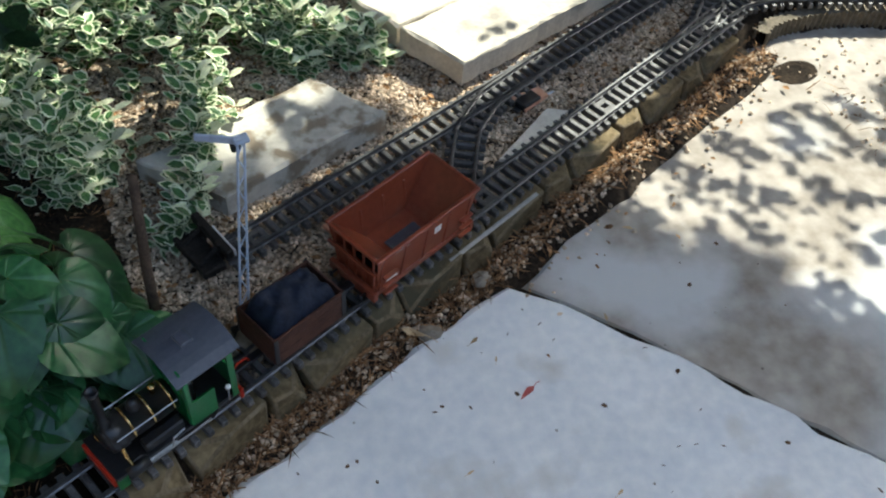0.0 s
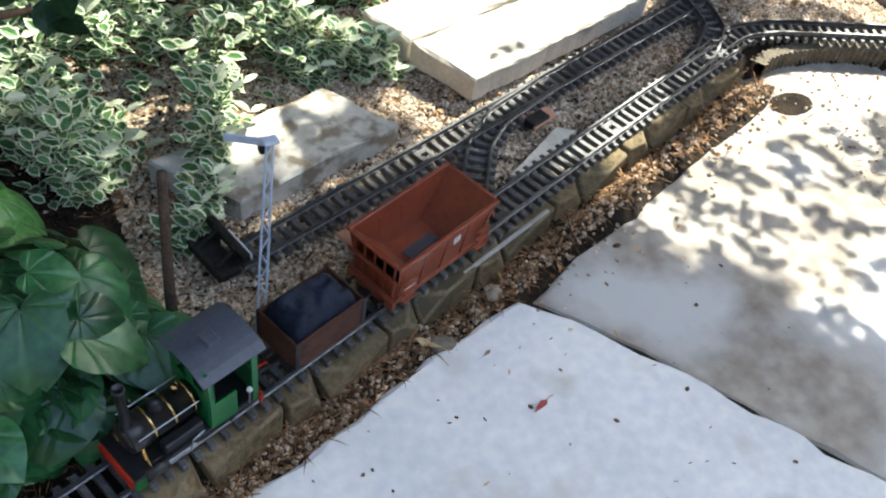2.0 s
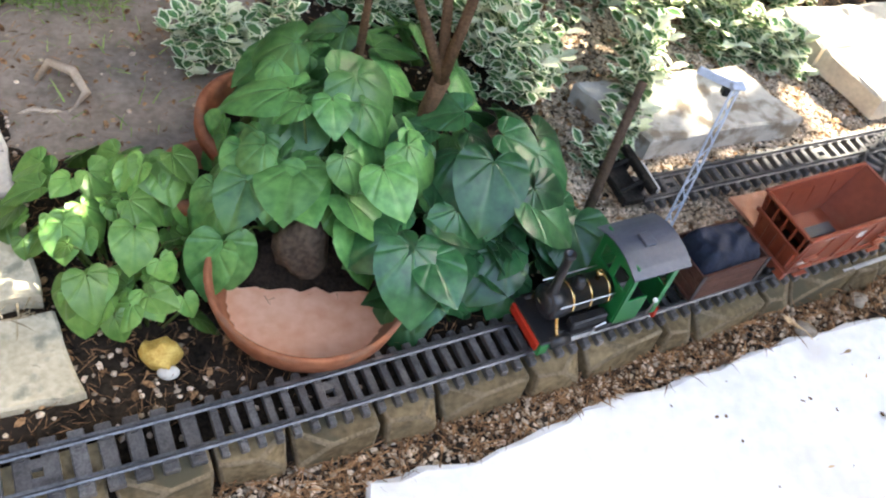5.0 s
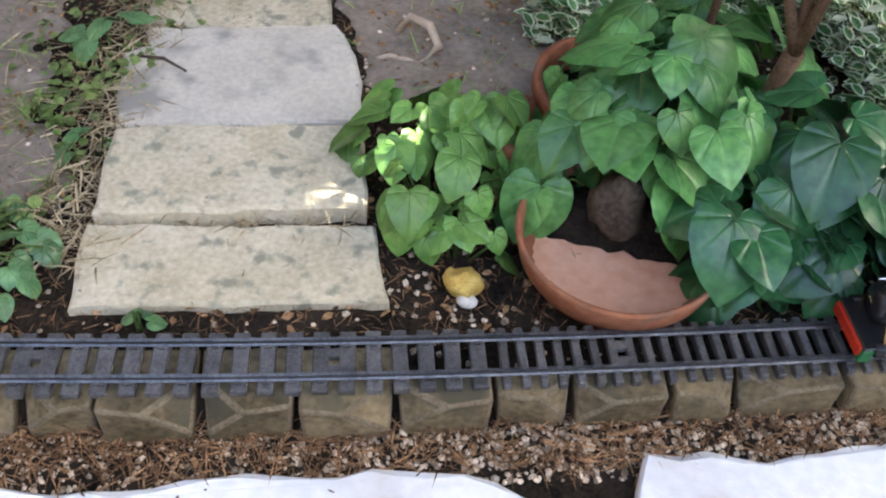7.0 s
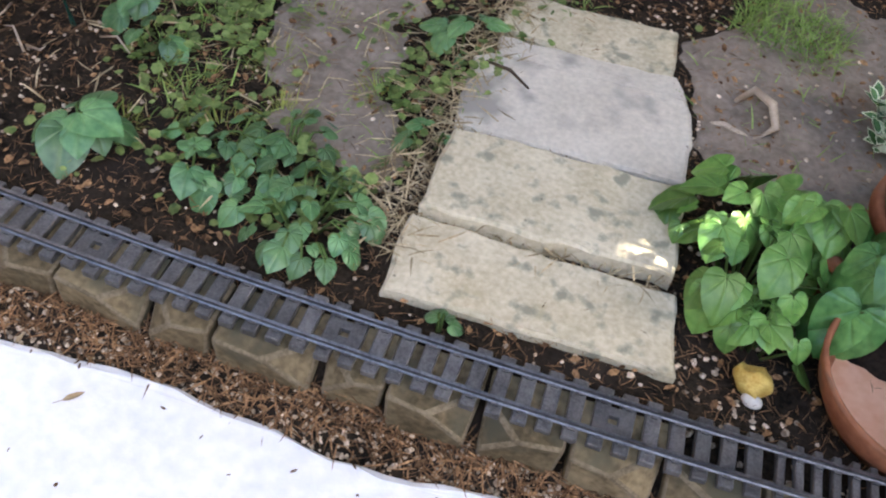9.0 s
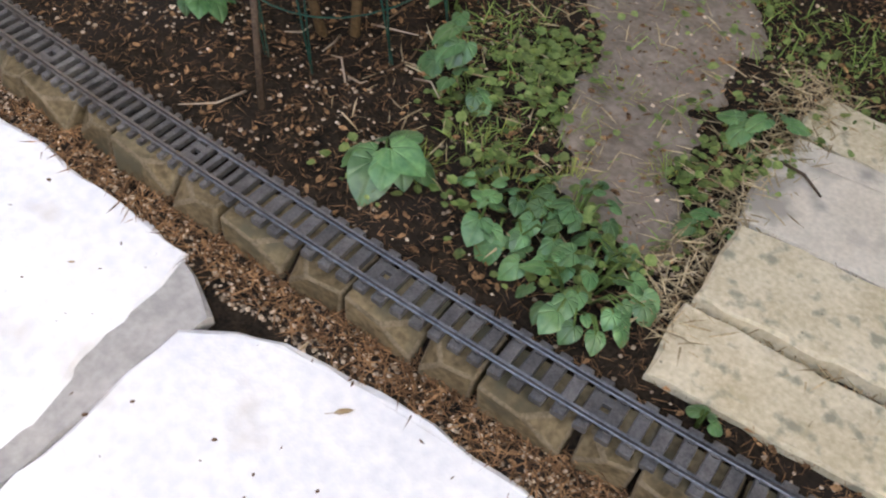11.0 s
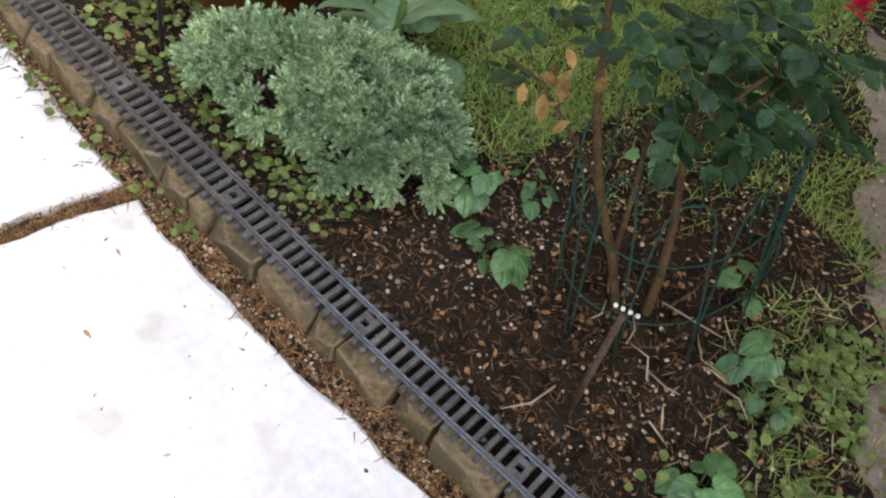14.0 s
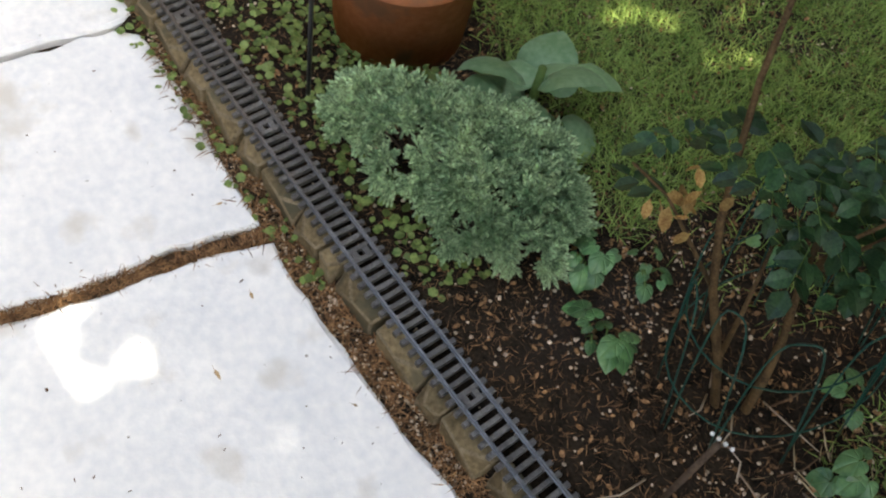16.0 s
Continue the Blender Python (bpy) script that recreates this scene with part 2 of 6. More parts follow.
M_WITHERED = leaf_material("yellowed_leaf", (0.20, 0.10, 0.03), (0.46, 0.31, 0.11), 60, 0.7, 0.4)
M_REDLEAF = material("fallen_red_leaf", (0.38, 0.07, 0.06), (0.50, 0.13, 0.11), 80, 0.7, 0.1)
M_ROOT = material("bleached_root", (0.40, 0.31, 0.22), (0.55, 0.45, 0.34), 50, 0.8, 0.3)
M_STONE = material("rough_field_stone", (0.20, 0.17, 0.13), (0.34, 0.29, 0.23), 30, 0.9, 0.5, rand=0.2)

M_SOIL = material("dark_moist_soil", (0.004, 0.003, 0.002), (0.026, 0.018, 0.012), 40, 0.95, 0.8)
M_TAR = material("tarred_timber", (0.010, 0.009, 0.008), (0.030, 0.026, 0.022), 50, 0.7, 0.3)
M_STRAW = material("dry_straw", (0.24, 0.17, 0.085), (0.56, 0.45, 0.28), 40, 0.85, 0.0, island=0.4)
M_STONE_DARK = material("dark_brown_stone", (0.045, 0.034, 0.024), (0.13, 0.10, 0.072), 26, 0.8, 0.5)
M_MORTAR_DARK = material("damp_dark_mortar", (0.10, 0.085, 0.06), (0.20, 0.17, 0.13), 25, 0.9, 0.4)


# ---- mesh helpers ----
def mesh_of(bm, name, mats, smooth=False):
    bmesh.ops.recalc_face_normals(bm, faces=bm.faces)
    me = bpy.data.meshes.new(name)
    for f in bm.faces:
        f.smooth = smooth
    bm.to_mesh(me)
    bm.free()
    for m in mats if isinstance(mats, (list, tuple)) else [mats]:
        me.materials.append(m)
    return me


def part(name, bm, mat, parent=None, label="", smooth=False, m=None):
    ob = new(name, bm if isinstance(bm, bpy.types.Mesh) else mesh_of(bm, name, mat, smooth))
    if parent:
        ob.parent = parent
    if m is not None:
        ob.matrix_basis = m
    return tagged(ob, label)


def thing(name, label, category, m=None, group="", kind=""):
    ob = new(name)
    if m is not None:
        ob.matrix_basis = m
    return tagged(ob, label, category, group, kind)


def box(bm, lo, hi, bevel=0.0, m=None):
    made = bmesh.ops.create_cube(bm, size=1.0)["verts"]
    lo, hi = Vector(lo), Vector(hi)
    for v in made:
        v.co = Vector((lo[k] + (v.co[k] + 0.5) * (hi[k] - lo[k]) for k in range(3)))
        if m is not None:
            v.co = m @ v.co
    if bevel:
        edges = list({e for v in made for e in v.link_edges})
        bmesh.ops.bevel(bm, geom=edges, offset=bevel, segments=1, affect="EDGES", profile=0.6)
    return bm


def tube(bm, points, radii, seg=8, cap=True):
    """A tapered tube along points."""
    pts = [Vector(p) for p in points]
    radii = radii if isinstance(radii, (list, tuple)) else [radii] * len(pts)
    rings, side = [], Vector((0.31, 0.87, 0.21))
    for k, p in enumerate(pts):
        d = (pts[min(k + 1, len(pts) - 1)] - pts[max(k - 1, 0)]).normalized()
        u = d.cross(side if abs(d.dot(side)) < 0.95 else Vector((1, 0, 0))).normalized()
        w = d.cross(u)
        rings.append([bm.verts.new(p + (u * math.cos(a) + w * math.sin(a)) * radii[k]) for a in np.linspace(0, 2 * math.pi, seg, endpoint=False)])
    for a, b in zip(rings, rings[1:]):
        for k in range(seg):
            bm.faces.new((a[k], a[(k + 1) % seg], b[(k + 1) % seg], b[k]))
    if cap:
        bm.faces.new(rings[0][::-1])
        bm.faces.new(rings[-1])
    return bm


def lathe(bm, profile, seg=32, m=None):
    """Turned round z from (radius, height) pairs, closed where a radius is 0."""
    rings = []
    for r, z in profile:
        if r < 1e-6:
            rings.append([bm.verts.new((0, 0, z))])
        else:
            rings.append([bm.verts.new((r * math.cos(a), r * math.sin(a), z)) for a in np.linspace(0, 2 * math.pi, seg, endpoint=False)])
    for a, b in zip(rings, rings[1:]):
        for k in range(seg):
            j = (k + 1) % seg
            if len(a) == 1 and len(b) > 1:
                bm.faces.new((a[0], b[j], b[k]))
            elif len(b) == 1 and len(a) > 1:
                bm.faces.new((a[k], a[j], b[0]))
            elif len(a) > 1:
                bm.faces.new((a[k], a[j], b[j], b[k]))
    if m is not None:
        bmesh.ops.transform(bm, matrix=m, verts=[v for r in rings for v in r])
    return bm


def outline_slab(bm, pts, z0, z1, rng, step=0.03, rough=0.006, chamfer=0.006):
    """A slab with an uneven broken outline through pts, a chamfered rim and a slightly uneven top."""
    ring = []
    for a, b in zip(pts, pts[1:] + pts[:1]):
        a, b = Vector((*a, 0)), Vector((*b, 0))
        count = max(1, int((b - a).length / step))
        for k in range(count):
            p = a.lerp(b, k / count)
            n = noise.noise(Vector((p.x * 16, p.y * 16, z1))) + 0.6 * noise.noise(Vector((p.x * 45, p.y * 45, 3)))
            d = (b - a).normalized()
            ring.append(p + Vector((-d.y, d.x, 0)) * n * rough * 1.4)
    mid = sum(ring, Vector()) / len(ring)
    low = [bm.verts.new((p.x, p.y, z0)) for p in ring]
    up = [bm.verts.new((p.x, p.y, z1 - chamfer * rng.uniform(0.6, 1.4))) for p in ring]
    top = [bm.verts.new(((p + (mid - p).normalized() * chamfer * rng.uniform(0.7, 1.8)).to_2d().to_tuple()) + (z1 + rng.uniform(-0.0008, 0.0008),)) for p in ring]
    n = len(ring)
    for k in range(n):
        j = (k + 1) % n
        bm.faces.new((low[k], low[j], up[j], up[k]))
        bm.faces.new((up[k], up[j], top[j], top[k]))
    bm.faces.new(top)
    return bm


def cloud(name, template, faces, slots, places, mats, parent=None, label=""):
    """Many copies of one small leaf or chip joined into one mesh; places: 4x4 arrays."""
    T = np.asarray(template, float)
    Mx = np.asarray(places, float)
    co = (np.einsum("nij,vj->nvi", Mx[:, :3, :3], T) + Mx[:, None, :3, 3]).reshape(-1, 3)
    nv, fs = len(T), []
    for k in range(len(Mx)):
        o = k * nv
        fs.extend([tuple(o + i for i in f) for f in faces])
    me = bpy.data.meshes.new(name)
    me.from_pydata(co.tolist(), [], fs)
    for m in mats:
        me.materials.append(m)
    if slots:
        me.polygons.foreach_set("material_index", np.tile(np.asarray(slots, np.int32), len(Mx)))
    me.update()
    ob = new(name, me)
    if parent:
        ob.parent = parent
    return tagged(ob, label)


def turn(yaw, pitch, roll, size, at):
    """A leaf's 4x4: its length along x, tilted up by pitch, turned by yaw."""
    m = Euler((roll, -pitch, yaw)).to_matrix() * size
    m = m.to_4x4()
    m.translation = at
    return np.array(m)


def centre(x):
    """The main line's centre line."""
    return 0.6448 + 0.2851 * x + 0.051 * x**2 + 0.0008 * x**3 - 0.0041 * x**4


def slope(x):
    return 0.2851 + 0.102 * x + 0.0024 * x**2 - 0.0164 * x**3


def bed_edge(x):
    """The line that parts the raised bed from the patio side."""
    if x < 2.2:
        return centre(max(-2.6, x))
    return float(np.interp(x, (2.2, 2.27, 2.338, 2.40, 2.456, 2.505, 2.8, 3.1, 4.0), (centre(2.2), 1.438, 1.432, 1.418, 1.397, 1.368, 1.20, 1.03, 0.55)))


def ground_z(x, y):
    d = y - bed_edge(x)
    side = 0.5 + 0.5 * math.tanh((d + 0.035) / 0.016)
    bump = 0.008 * noise.noise(Vector((x * 7, y * 7, 0))) + 0.005 * noise.noise(Vector((x * 23, y * 23, 4)))
    if x > 1.35 and d < -0.05:
        # level with the worn path's edge
        k = min(1.0, (x - 1.35) / 0.12) * min(1.0, (-0.05 - d) / 0.04)
        bank = max(0.0, 0.051 * (1 - (-0.045 - d) / 0.095)) * min(1.0, max(0.0, (x - 1.45) / 0.25)) * min(1.0, max(0.0, (2.26 - x) / 0.1))
        return (-0.019 + side * 0.053 + bump) * (1 - k) + (-0.008 + bank + 0.35 * bump) * k if abs(x) + abs(y) < 4 else -0.02
    far = min(1.0, max(0.0, (abs(x) + abs(y) - 4) / 4))
    return (-0.019 + (0.015 + 0.024 * min(1.0, max(0.0, (x - 1.2) / 0.4))) * math.exp(-((d + 0.068) / 0.028) ** 2) + side * 0.053 + bump) * (1 - far) - 0.02 * far


# ---- setting ----
def build_ground():
    def spread(lo, hi, n):
        inner = list(np.linspace(lo, hi, n))
        outer = [0.12, 0.3, 0.7, 1.5, 4, 10, 40, 200]
        return [lo - o for o in outer[::-1]] + inner + [hi + o for o in outer]
    xs, ys = spread(-2.4, 2.9, 330), spread(-0.4, 2.2, 170)
    me = bpy.data.meshes.new("ground")
    co = [(x, y, ground_z(x, y)) for y in ys for x in xs]
    w = len(xs)
    fs = [(r * w + c, r * w + c + 1, (r + 1) * w + c + 1, (r + 1) * w + c) for r in range(len(ys) - 1) for c in range(w - 1)]
    me.from_pydata(co, [], fs)
    me.materials.append(M_GROUND)
    for p in me.polygons:
        p.use_smooth = True
    tagged(new("ground", me), "brown garden soil strewn with gravel and dry needles", "ground", kind="structure")


build_ground()
RNG = random.Random(7)

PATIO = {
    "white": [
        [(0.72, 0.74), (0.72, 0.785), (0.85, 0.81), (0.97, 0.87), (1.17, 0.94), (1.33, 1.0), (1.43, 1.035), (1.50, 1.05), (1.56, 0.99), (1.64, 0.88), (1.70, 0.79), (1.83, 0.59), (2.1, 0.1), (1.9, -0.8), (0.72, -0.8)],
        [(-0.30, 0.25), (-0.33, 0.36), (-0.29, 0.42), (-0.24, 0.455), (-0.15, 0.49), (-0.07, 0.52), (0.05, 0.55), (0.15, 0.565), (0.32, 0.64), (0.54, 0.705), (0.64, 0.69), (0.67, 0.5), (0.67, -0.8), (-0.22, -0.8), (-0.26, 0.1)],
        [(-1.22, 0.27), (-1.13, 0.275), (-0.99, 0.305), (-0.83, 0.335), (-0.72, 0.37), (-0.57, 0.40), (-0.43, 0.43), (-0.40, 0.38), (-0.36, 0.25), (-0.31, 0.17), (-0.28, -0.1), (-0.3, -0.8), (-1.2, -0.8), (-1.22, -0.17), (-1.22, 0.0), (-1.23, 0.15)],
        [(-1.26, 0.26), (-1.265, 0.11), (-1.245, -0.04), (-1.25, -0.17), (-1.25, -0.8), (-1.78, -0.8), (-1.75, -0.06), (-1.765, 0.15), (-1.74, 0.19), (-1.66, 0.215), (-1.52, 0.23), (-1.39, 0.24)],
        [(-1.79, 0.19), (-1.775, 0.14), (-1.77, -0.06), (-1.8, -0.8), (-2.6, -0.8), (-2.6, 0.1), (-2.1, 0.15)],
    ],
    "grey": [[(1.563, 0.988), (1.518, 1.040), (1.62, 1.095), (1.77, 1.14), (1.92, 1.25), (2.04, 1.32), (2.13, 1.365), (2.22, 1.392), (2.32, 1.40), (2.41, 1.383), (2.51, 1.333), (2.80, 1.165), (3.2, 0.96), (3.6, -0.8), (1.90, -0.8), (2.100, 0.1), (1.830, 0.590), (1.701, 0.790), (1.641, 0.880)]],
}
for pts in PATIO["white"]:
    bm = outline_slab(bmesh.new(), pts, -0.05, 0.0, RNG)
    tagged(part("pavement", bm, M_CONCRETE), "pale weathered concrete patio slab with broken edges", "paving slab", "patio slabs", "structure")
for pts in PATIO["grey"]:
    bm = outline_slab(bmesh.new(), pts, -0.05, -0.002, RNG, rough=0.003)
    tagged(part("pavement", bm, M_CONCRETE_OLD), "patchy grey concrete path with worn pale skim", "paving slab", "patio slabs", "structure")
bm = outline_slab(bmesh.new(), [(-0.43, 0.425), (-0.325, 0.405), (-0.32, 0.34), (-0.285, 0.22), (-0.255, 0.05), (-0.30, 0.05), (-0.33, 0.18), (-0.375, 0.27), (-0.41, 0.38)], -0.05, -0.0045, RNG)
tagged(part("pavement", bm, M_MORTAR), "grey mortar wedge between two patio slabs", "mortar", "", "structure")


def bare(x, y):
    """How far inside the trodden bare earth a place lies; negative outside it."""
    t = (y - 0.93) / 0.5
    rag = 0.07 * noise.noise(Vector((x * 9, y * 9, 6))) + 0.02 * noise.noise(Vector((x * 34, y * 34, 6)))
    strip = min(0.095 + 0.09 * max(0, t) - abs(x + 0.15 + 0.32 * t) - rag, (y - 0.88) * 0.5)
    return max(strip, 0.21 - math.hypot(x - 0.39, (y - 1.47) * 0.8) - rag)


def build_bare_path():
    """Trodden pale earth between the weeds, a thin skin over the ground."""
    step = 0.006
    cells, co, ids = [], [], {}

    def vert(i, j):
        if (i, j) not in ids:
            x, y = i * step, j * step
            ids[(i, j)] = len(co)
            co.append((x, y, ground_z(x, y) + max(-0.005, min(0.004, bare(x, y) * 0.2))))
        return ids[(i, j)]
    for i in range(-200, 117):
        for j in range(126, 300):
            if bare((i + 0.5) * step, (j + 0.5) * step) > -0.035:
                cells.append((vert(i, j), vert(i + 1, j), vert(i + 1, j + 1), vert(i, j + 1)))
    me = bpy.data.meshes.new("bare_earth")
    me.from_pydata(co, [], cells)
    me.materials.append(material("trodden_pale_earth", (0.18, 0.142, 0.108), (0.31, 0.255, 0.20), 16, 0.95, 0.6, specks=(0.4, 0.36, 0.3)))
    tagged(new("bare_earth", me), "trodden pale bare earth across the bed", "bare earth", kind="structure")


build_bare_path()


# plain walls added out of view, kept dark to cut low sky light and bounce
M_WALL_BROWN = material("unseen_brown_wall", (0.06, 0.045, 0.03), (0.12, 0.09, 0.06), 8, 0.9, 0.3)
M_WALL_GREY = material("unseen_grey_wall", (0.07, 0.062, 0.058), (0.13, 0.115, 0.105), 5, 0.9, 0.2)
for name, lo, hi, mat in (("wall_north", (-4.0, 3.8, -0.1), (7.0, 3.9, 4.2), M_WALL_BROWN), ("wall_west", (-4.1, -3.6, -0.1), (-4.0, 3.9, 5.5), M_WALL_BROWN), ("wall_east", (7.0, -3.6, -0.1), (7.1, 3.9, 3.4), M_WALL_BROWN), ("wall_south", (-4.0, -3.6, -0.1), (7.0, -3.4, 3.2), M_WALL_GREY)):
    tagged(part(name, box(bmesh.new(), lo, hi), mat), "unseen plain wall added to cut low sky light", "wall", "", "structure")

# ---- unseen tree crowns added to shade the ground, with gaps placed for sun ----
def build_shade_tree():
    tree = thing("tree", "dark-trunked tree with an unseen crown added to shade and dapple the ground", "tree")
    bm = bmesh.new()
    tube(bm, [(2.42, 1.66, -0.05), (2.44, 1.70, 0.5), (2.5, 1.78, 1.5), (2.6, 1.9, 2.6), (2.8, 2.0, 3.6)], [0.09, 0.07, 0.065, 0.06, 0.04], 12)
    for k in range(9):
        a = k * 2.4
        tube(bm, [(2.6, 1.9, 2.3 + 0.12 * k), (2.6 + 0.9 * math.cos(a), 1.9 + 0.9 * math.sin(a), 3.0 + 0.12 * k), (2.6 + 2.0 * math.cos(a), 1.9 + 2.0 * math.sin(a), 3.4 + 0.1 * k)], [0.03, 0.02, 0.008], 6)
    part("trunk", bm, M_BARK_DARK, tree, smooth=True)
    rng = random.Random(3)
    k = SUN_DIR / SUN_DIR.z
    leaf = ([(0, 0, 0), (0.5, 0.35, 0.05), (1, 0, 0), (0.5, -0.35, 0.05)], [(0, 1, 2, 3)])
    # high, dense crown, out of view; leaves left out where sun should reach the ground
    places = []
    while len(places) < 15000:
        z = rng.uniform(3.2, 4.8)
        gx, gy = rng.uniform(-3.2, 2.3), rng.uniform(-1.3, 3.2)
        if 0.8 * gx + 0.6 * gy > (1.93 if gy < 0.95 or 1.06 < gy < 1.30 else 1.98 if gy < 1.30 else 2.02) + 0.12 * noise.noise(Vector((gx * 4, gy * 4, 0))):
            continue
        thin = gy > 1.18 and 0.8 * gx + 0.6 * gy > 1.55
        if thin and noise.noise(Vector((gx * 8, gy * 8, 2))) > (-0.28 if gy < 1.32 else -0.06):
            continue
        if any(math.hypot(gx - a, gy - b) < c + 0.22 * noise.noise(Vector((gx * 6, gy * 6, 7))) for a, b, c in ((-1.34, 1.23, 0.22), (-0.56, 1.47, 0.20), (-1.75, 1.0, 0.2), (0.76, 1.47, 0.15))) and rng.random() < 0.88:
            continue
        if math.hypot(gx + 1.08, gy + 0.05) < 0.30 + 0.30 * noise.noise(Vector((gx * 9, gy * 5, 11))) and rng.random() < 0.91:
            continue
        if math.hypot(gx - 0.275, gy - 0.965) < 0.17:
            continue
        size = rng.uniform(0.07, 0.14) if thin else rng.uniform(0.14, 0.26)
        places.append(turn(rng.uniform(0, 6.3), rng.uniform(-0.5, 0.5), rng.uniform(-0.5, 0.5), size, (gx + k.x * z, gy + k.y * z, z)))
    tagged(cloud("crown", *leaf, None, places, [M_CROWN], tree), kind="stuff")
    # low outer sprays, added out of view so that their gaps dapple the far end
    places = []
    while len(places) < 36000:
        z = rng.uniform(1.12, 1.35)
        gx, gy = rng.uniform(1.2, 4.2), rng.uniform(-1.3, 2.6)
        u, v = gx * math.cos(-1.14) + gy * math.sin(-1.14), gy * math.cos(-1.14) - gx * math.sin(-1.14)
        n = noise.noise(Vector((u * 9, v * 27, 9))) + 0.5 * noise.noise(Vector((u * 22, v * 58, 5)))
        if gy > 1.22:
            # broader gaps over the gravel and the stacked slabs
            n = 0.16 * n + 1.1 * noise.noise(Vector((gx * 3.1, gy * 4.3, 2))) - (0.24 if gx < 2.3 else 0.05)
            if gy > 1.45 + 0.35 * (gx - 1.6):
                n += 0.27
            # more leaves along the main line keep it shaded
            if abs(gy - centre(gx)) < 0.085 and gx < 2.3:
                n += 0.40
        else:
            n += 0.15 * noise.noise(Vector((gx * 3, gy * 3, 2)))
        if 0.8 * gx + 0.6 * gy < 1.68 or n < 0.12:
            continue
        places.append(turn(-1.14 + rng.gauss(0, 0.3), rng.uniform(-0.3, 0.3), rng.uniform(-0.4, 0.4), rng.uniform(0.014, 0.034), (gx + k.x * z, gy + k.y * z, z)))
    tagged(cloud("crown", *leaf, None, places, [M_CROWN], tree), kind="stuff")


# Unseen tree, added only to keep sky light off the bed.
def build_bed_shade_tree():
    tree = thing("tree", "unseen leafy tree added to darken the bed below", "tree")
    bm = bmesh.new()
    tube(bm, [(-1.5, 3.4, -0.05), (-1.5, 3.3, 0.9), (-1.3, 2.6, 1.7), (-0.9, 1.6, 2.0)], [0.09, 0.07, 0.05, 0.02], 12)
    for j in range(8):
        a = j * 0.8
        tube(bm, [(-1.25, 2.5, 1.72), (-0.9 + 0.4 * math.cos(a), 1.6 + 0.4 * math.sin(a), 1.95), (-0.8 + 0.7 * math.cos(a), 1.35 + 0.7 * math.sin(a), 2.0)], [0.025, 0.015, 0.005], 6)
    part("trunk", bm, M_BARK_DARK, tree, smooth=True)
    r = random.Random(13)
    places = []
    while len(places) < 4200:
        x, y, z = r.uniform(-2.6, 0.4), r.uniform(0.35, 3.2), r.uniform(1.65, 2.3)
        if (x + 0.55) ** 2 / 0.50 + (y - 0.78) ** 2 / 0.26 + (z - 2.0) ** 2 / 0.1 > 1:
            continue
        places.append(turn(r.uniform(0, 6.3), r.uniform(-0.5, 0.5), r.uniform(-0.5, 0.5), r.uniform(0.10, 0.2), (x, y, z)))
    tagged(cloud("crown", [(0, 0, 0), (0.5, 0.35, 0.05), (1, 0, 0), (0.5, -0.35, 0.05)], [(0, 1, 2, 3)], None, places, [M_CROWN], tree), kind="stuff")


build_bed_shade_tree()
build_shade_tree()


# ---- model railway ----
RAIL_TOP, SLEEPER_TOP = 0.066, 0.0575


def rail_mesh(points):
    """A flat-bottomed rail along a line of points at the rail's top."""
    prof = [(-0.0030, -0.0085), (0.0030, -0.0085), (0.0030, -0.0075), (0.0010, -0.0065), (0.0010, -0.0030), (0.0019, -0.0022), (0.0019, 0.0), (-0.0019, 0.0), (-0.0019, -0.0022), (-0.0010, -0.0030), (-0.0010, -0.0065), (-0.0030, -0.0075)]
    bm, rings = bmesh.new(), []
    for k, p in enumerate(points):
        d = (points[min(k + 1, len(points) - 1)] - points[max(k - 1, 0)]).normalized()
        s = Vector((-d.y, d.x, 0))
        rings.append([bm.verts.new(p + s * a + Vector((0, 0, b))) for a, b in prof])
    for a, b in zip(rings, rings[1:]):
        for k in range(len(prof)):
            j = (k + 1) % len(prof)
            bm.faces.new((a[k], a[j], b[j], b[k]))
    bm.faces.new(rings[0])
    bm.faces.new(rings[-1])
    return bm


def sleeper_mesh(length=0.076, width=0.0092, pair=0.0):
    """One sleeper with its rail chairs, or two at a joint, tied by bars that leave a slot between them."""
    bm = bmesh.new()
    for x in ((-pair / 2, pair / 2) if pair else (0.0,)):
        box(bm, (x - width / 2, -length / 2, -0.011), (x + width / 2, length / 2, 0), 0.0012)
        for s in (-1, 1):
            for e in (-1, 1):
                box(bm, (x - 0.004, s * 0.0225 + e * 0.0048 - 0.0016, -0.001), (x + 0.004, s * 0.0225 + e * 0.0048 + 0.0016, 0.0022))
    if pair:
        for y0, y1 in ((-0.016, -0.005), (0.005, 0.016)):
            box(bm, (-pair / 2, y0, -0.008), (pair / 2, y1, -0.0003), 0.0004)
    return mesh_of(bm, "sleeper", M_SLEEPER)


PITCH = 0.020
WIDE_PITCH, WIDE_STRETCH = 0.028, (-0.45, 0.55)
SLEEPERS = {PITCH: (sleeper_mesh(), sleeper_mesh(pair=PITCH)), WIDE_PITCH: (sleeper_mesh(width=0.0172), sleeper_mesh(width=0.0172, pair=WIDE_PITCH))}


def far_gauge(x):
    """The rails stand a little closer towards the far end."""
    return 0.045 - 0.006 * min(1.0, max(0.0, (x - 1.45) / 0.4))


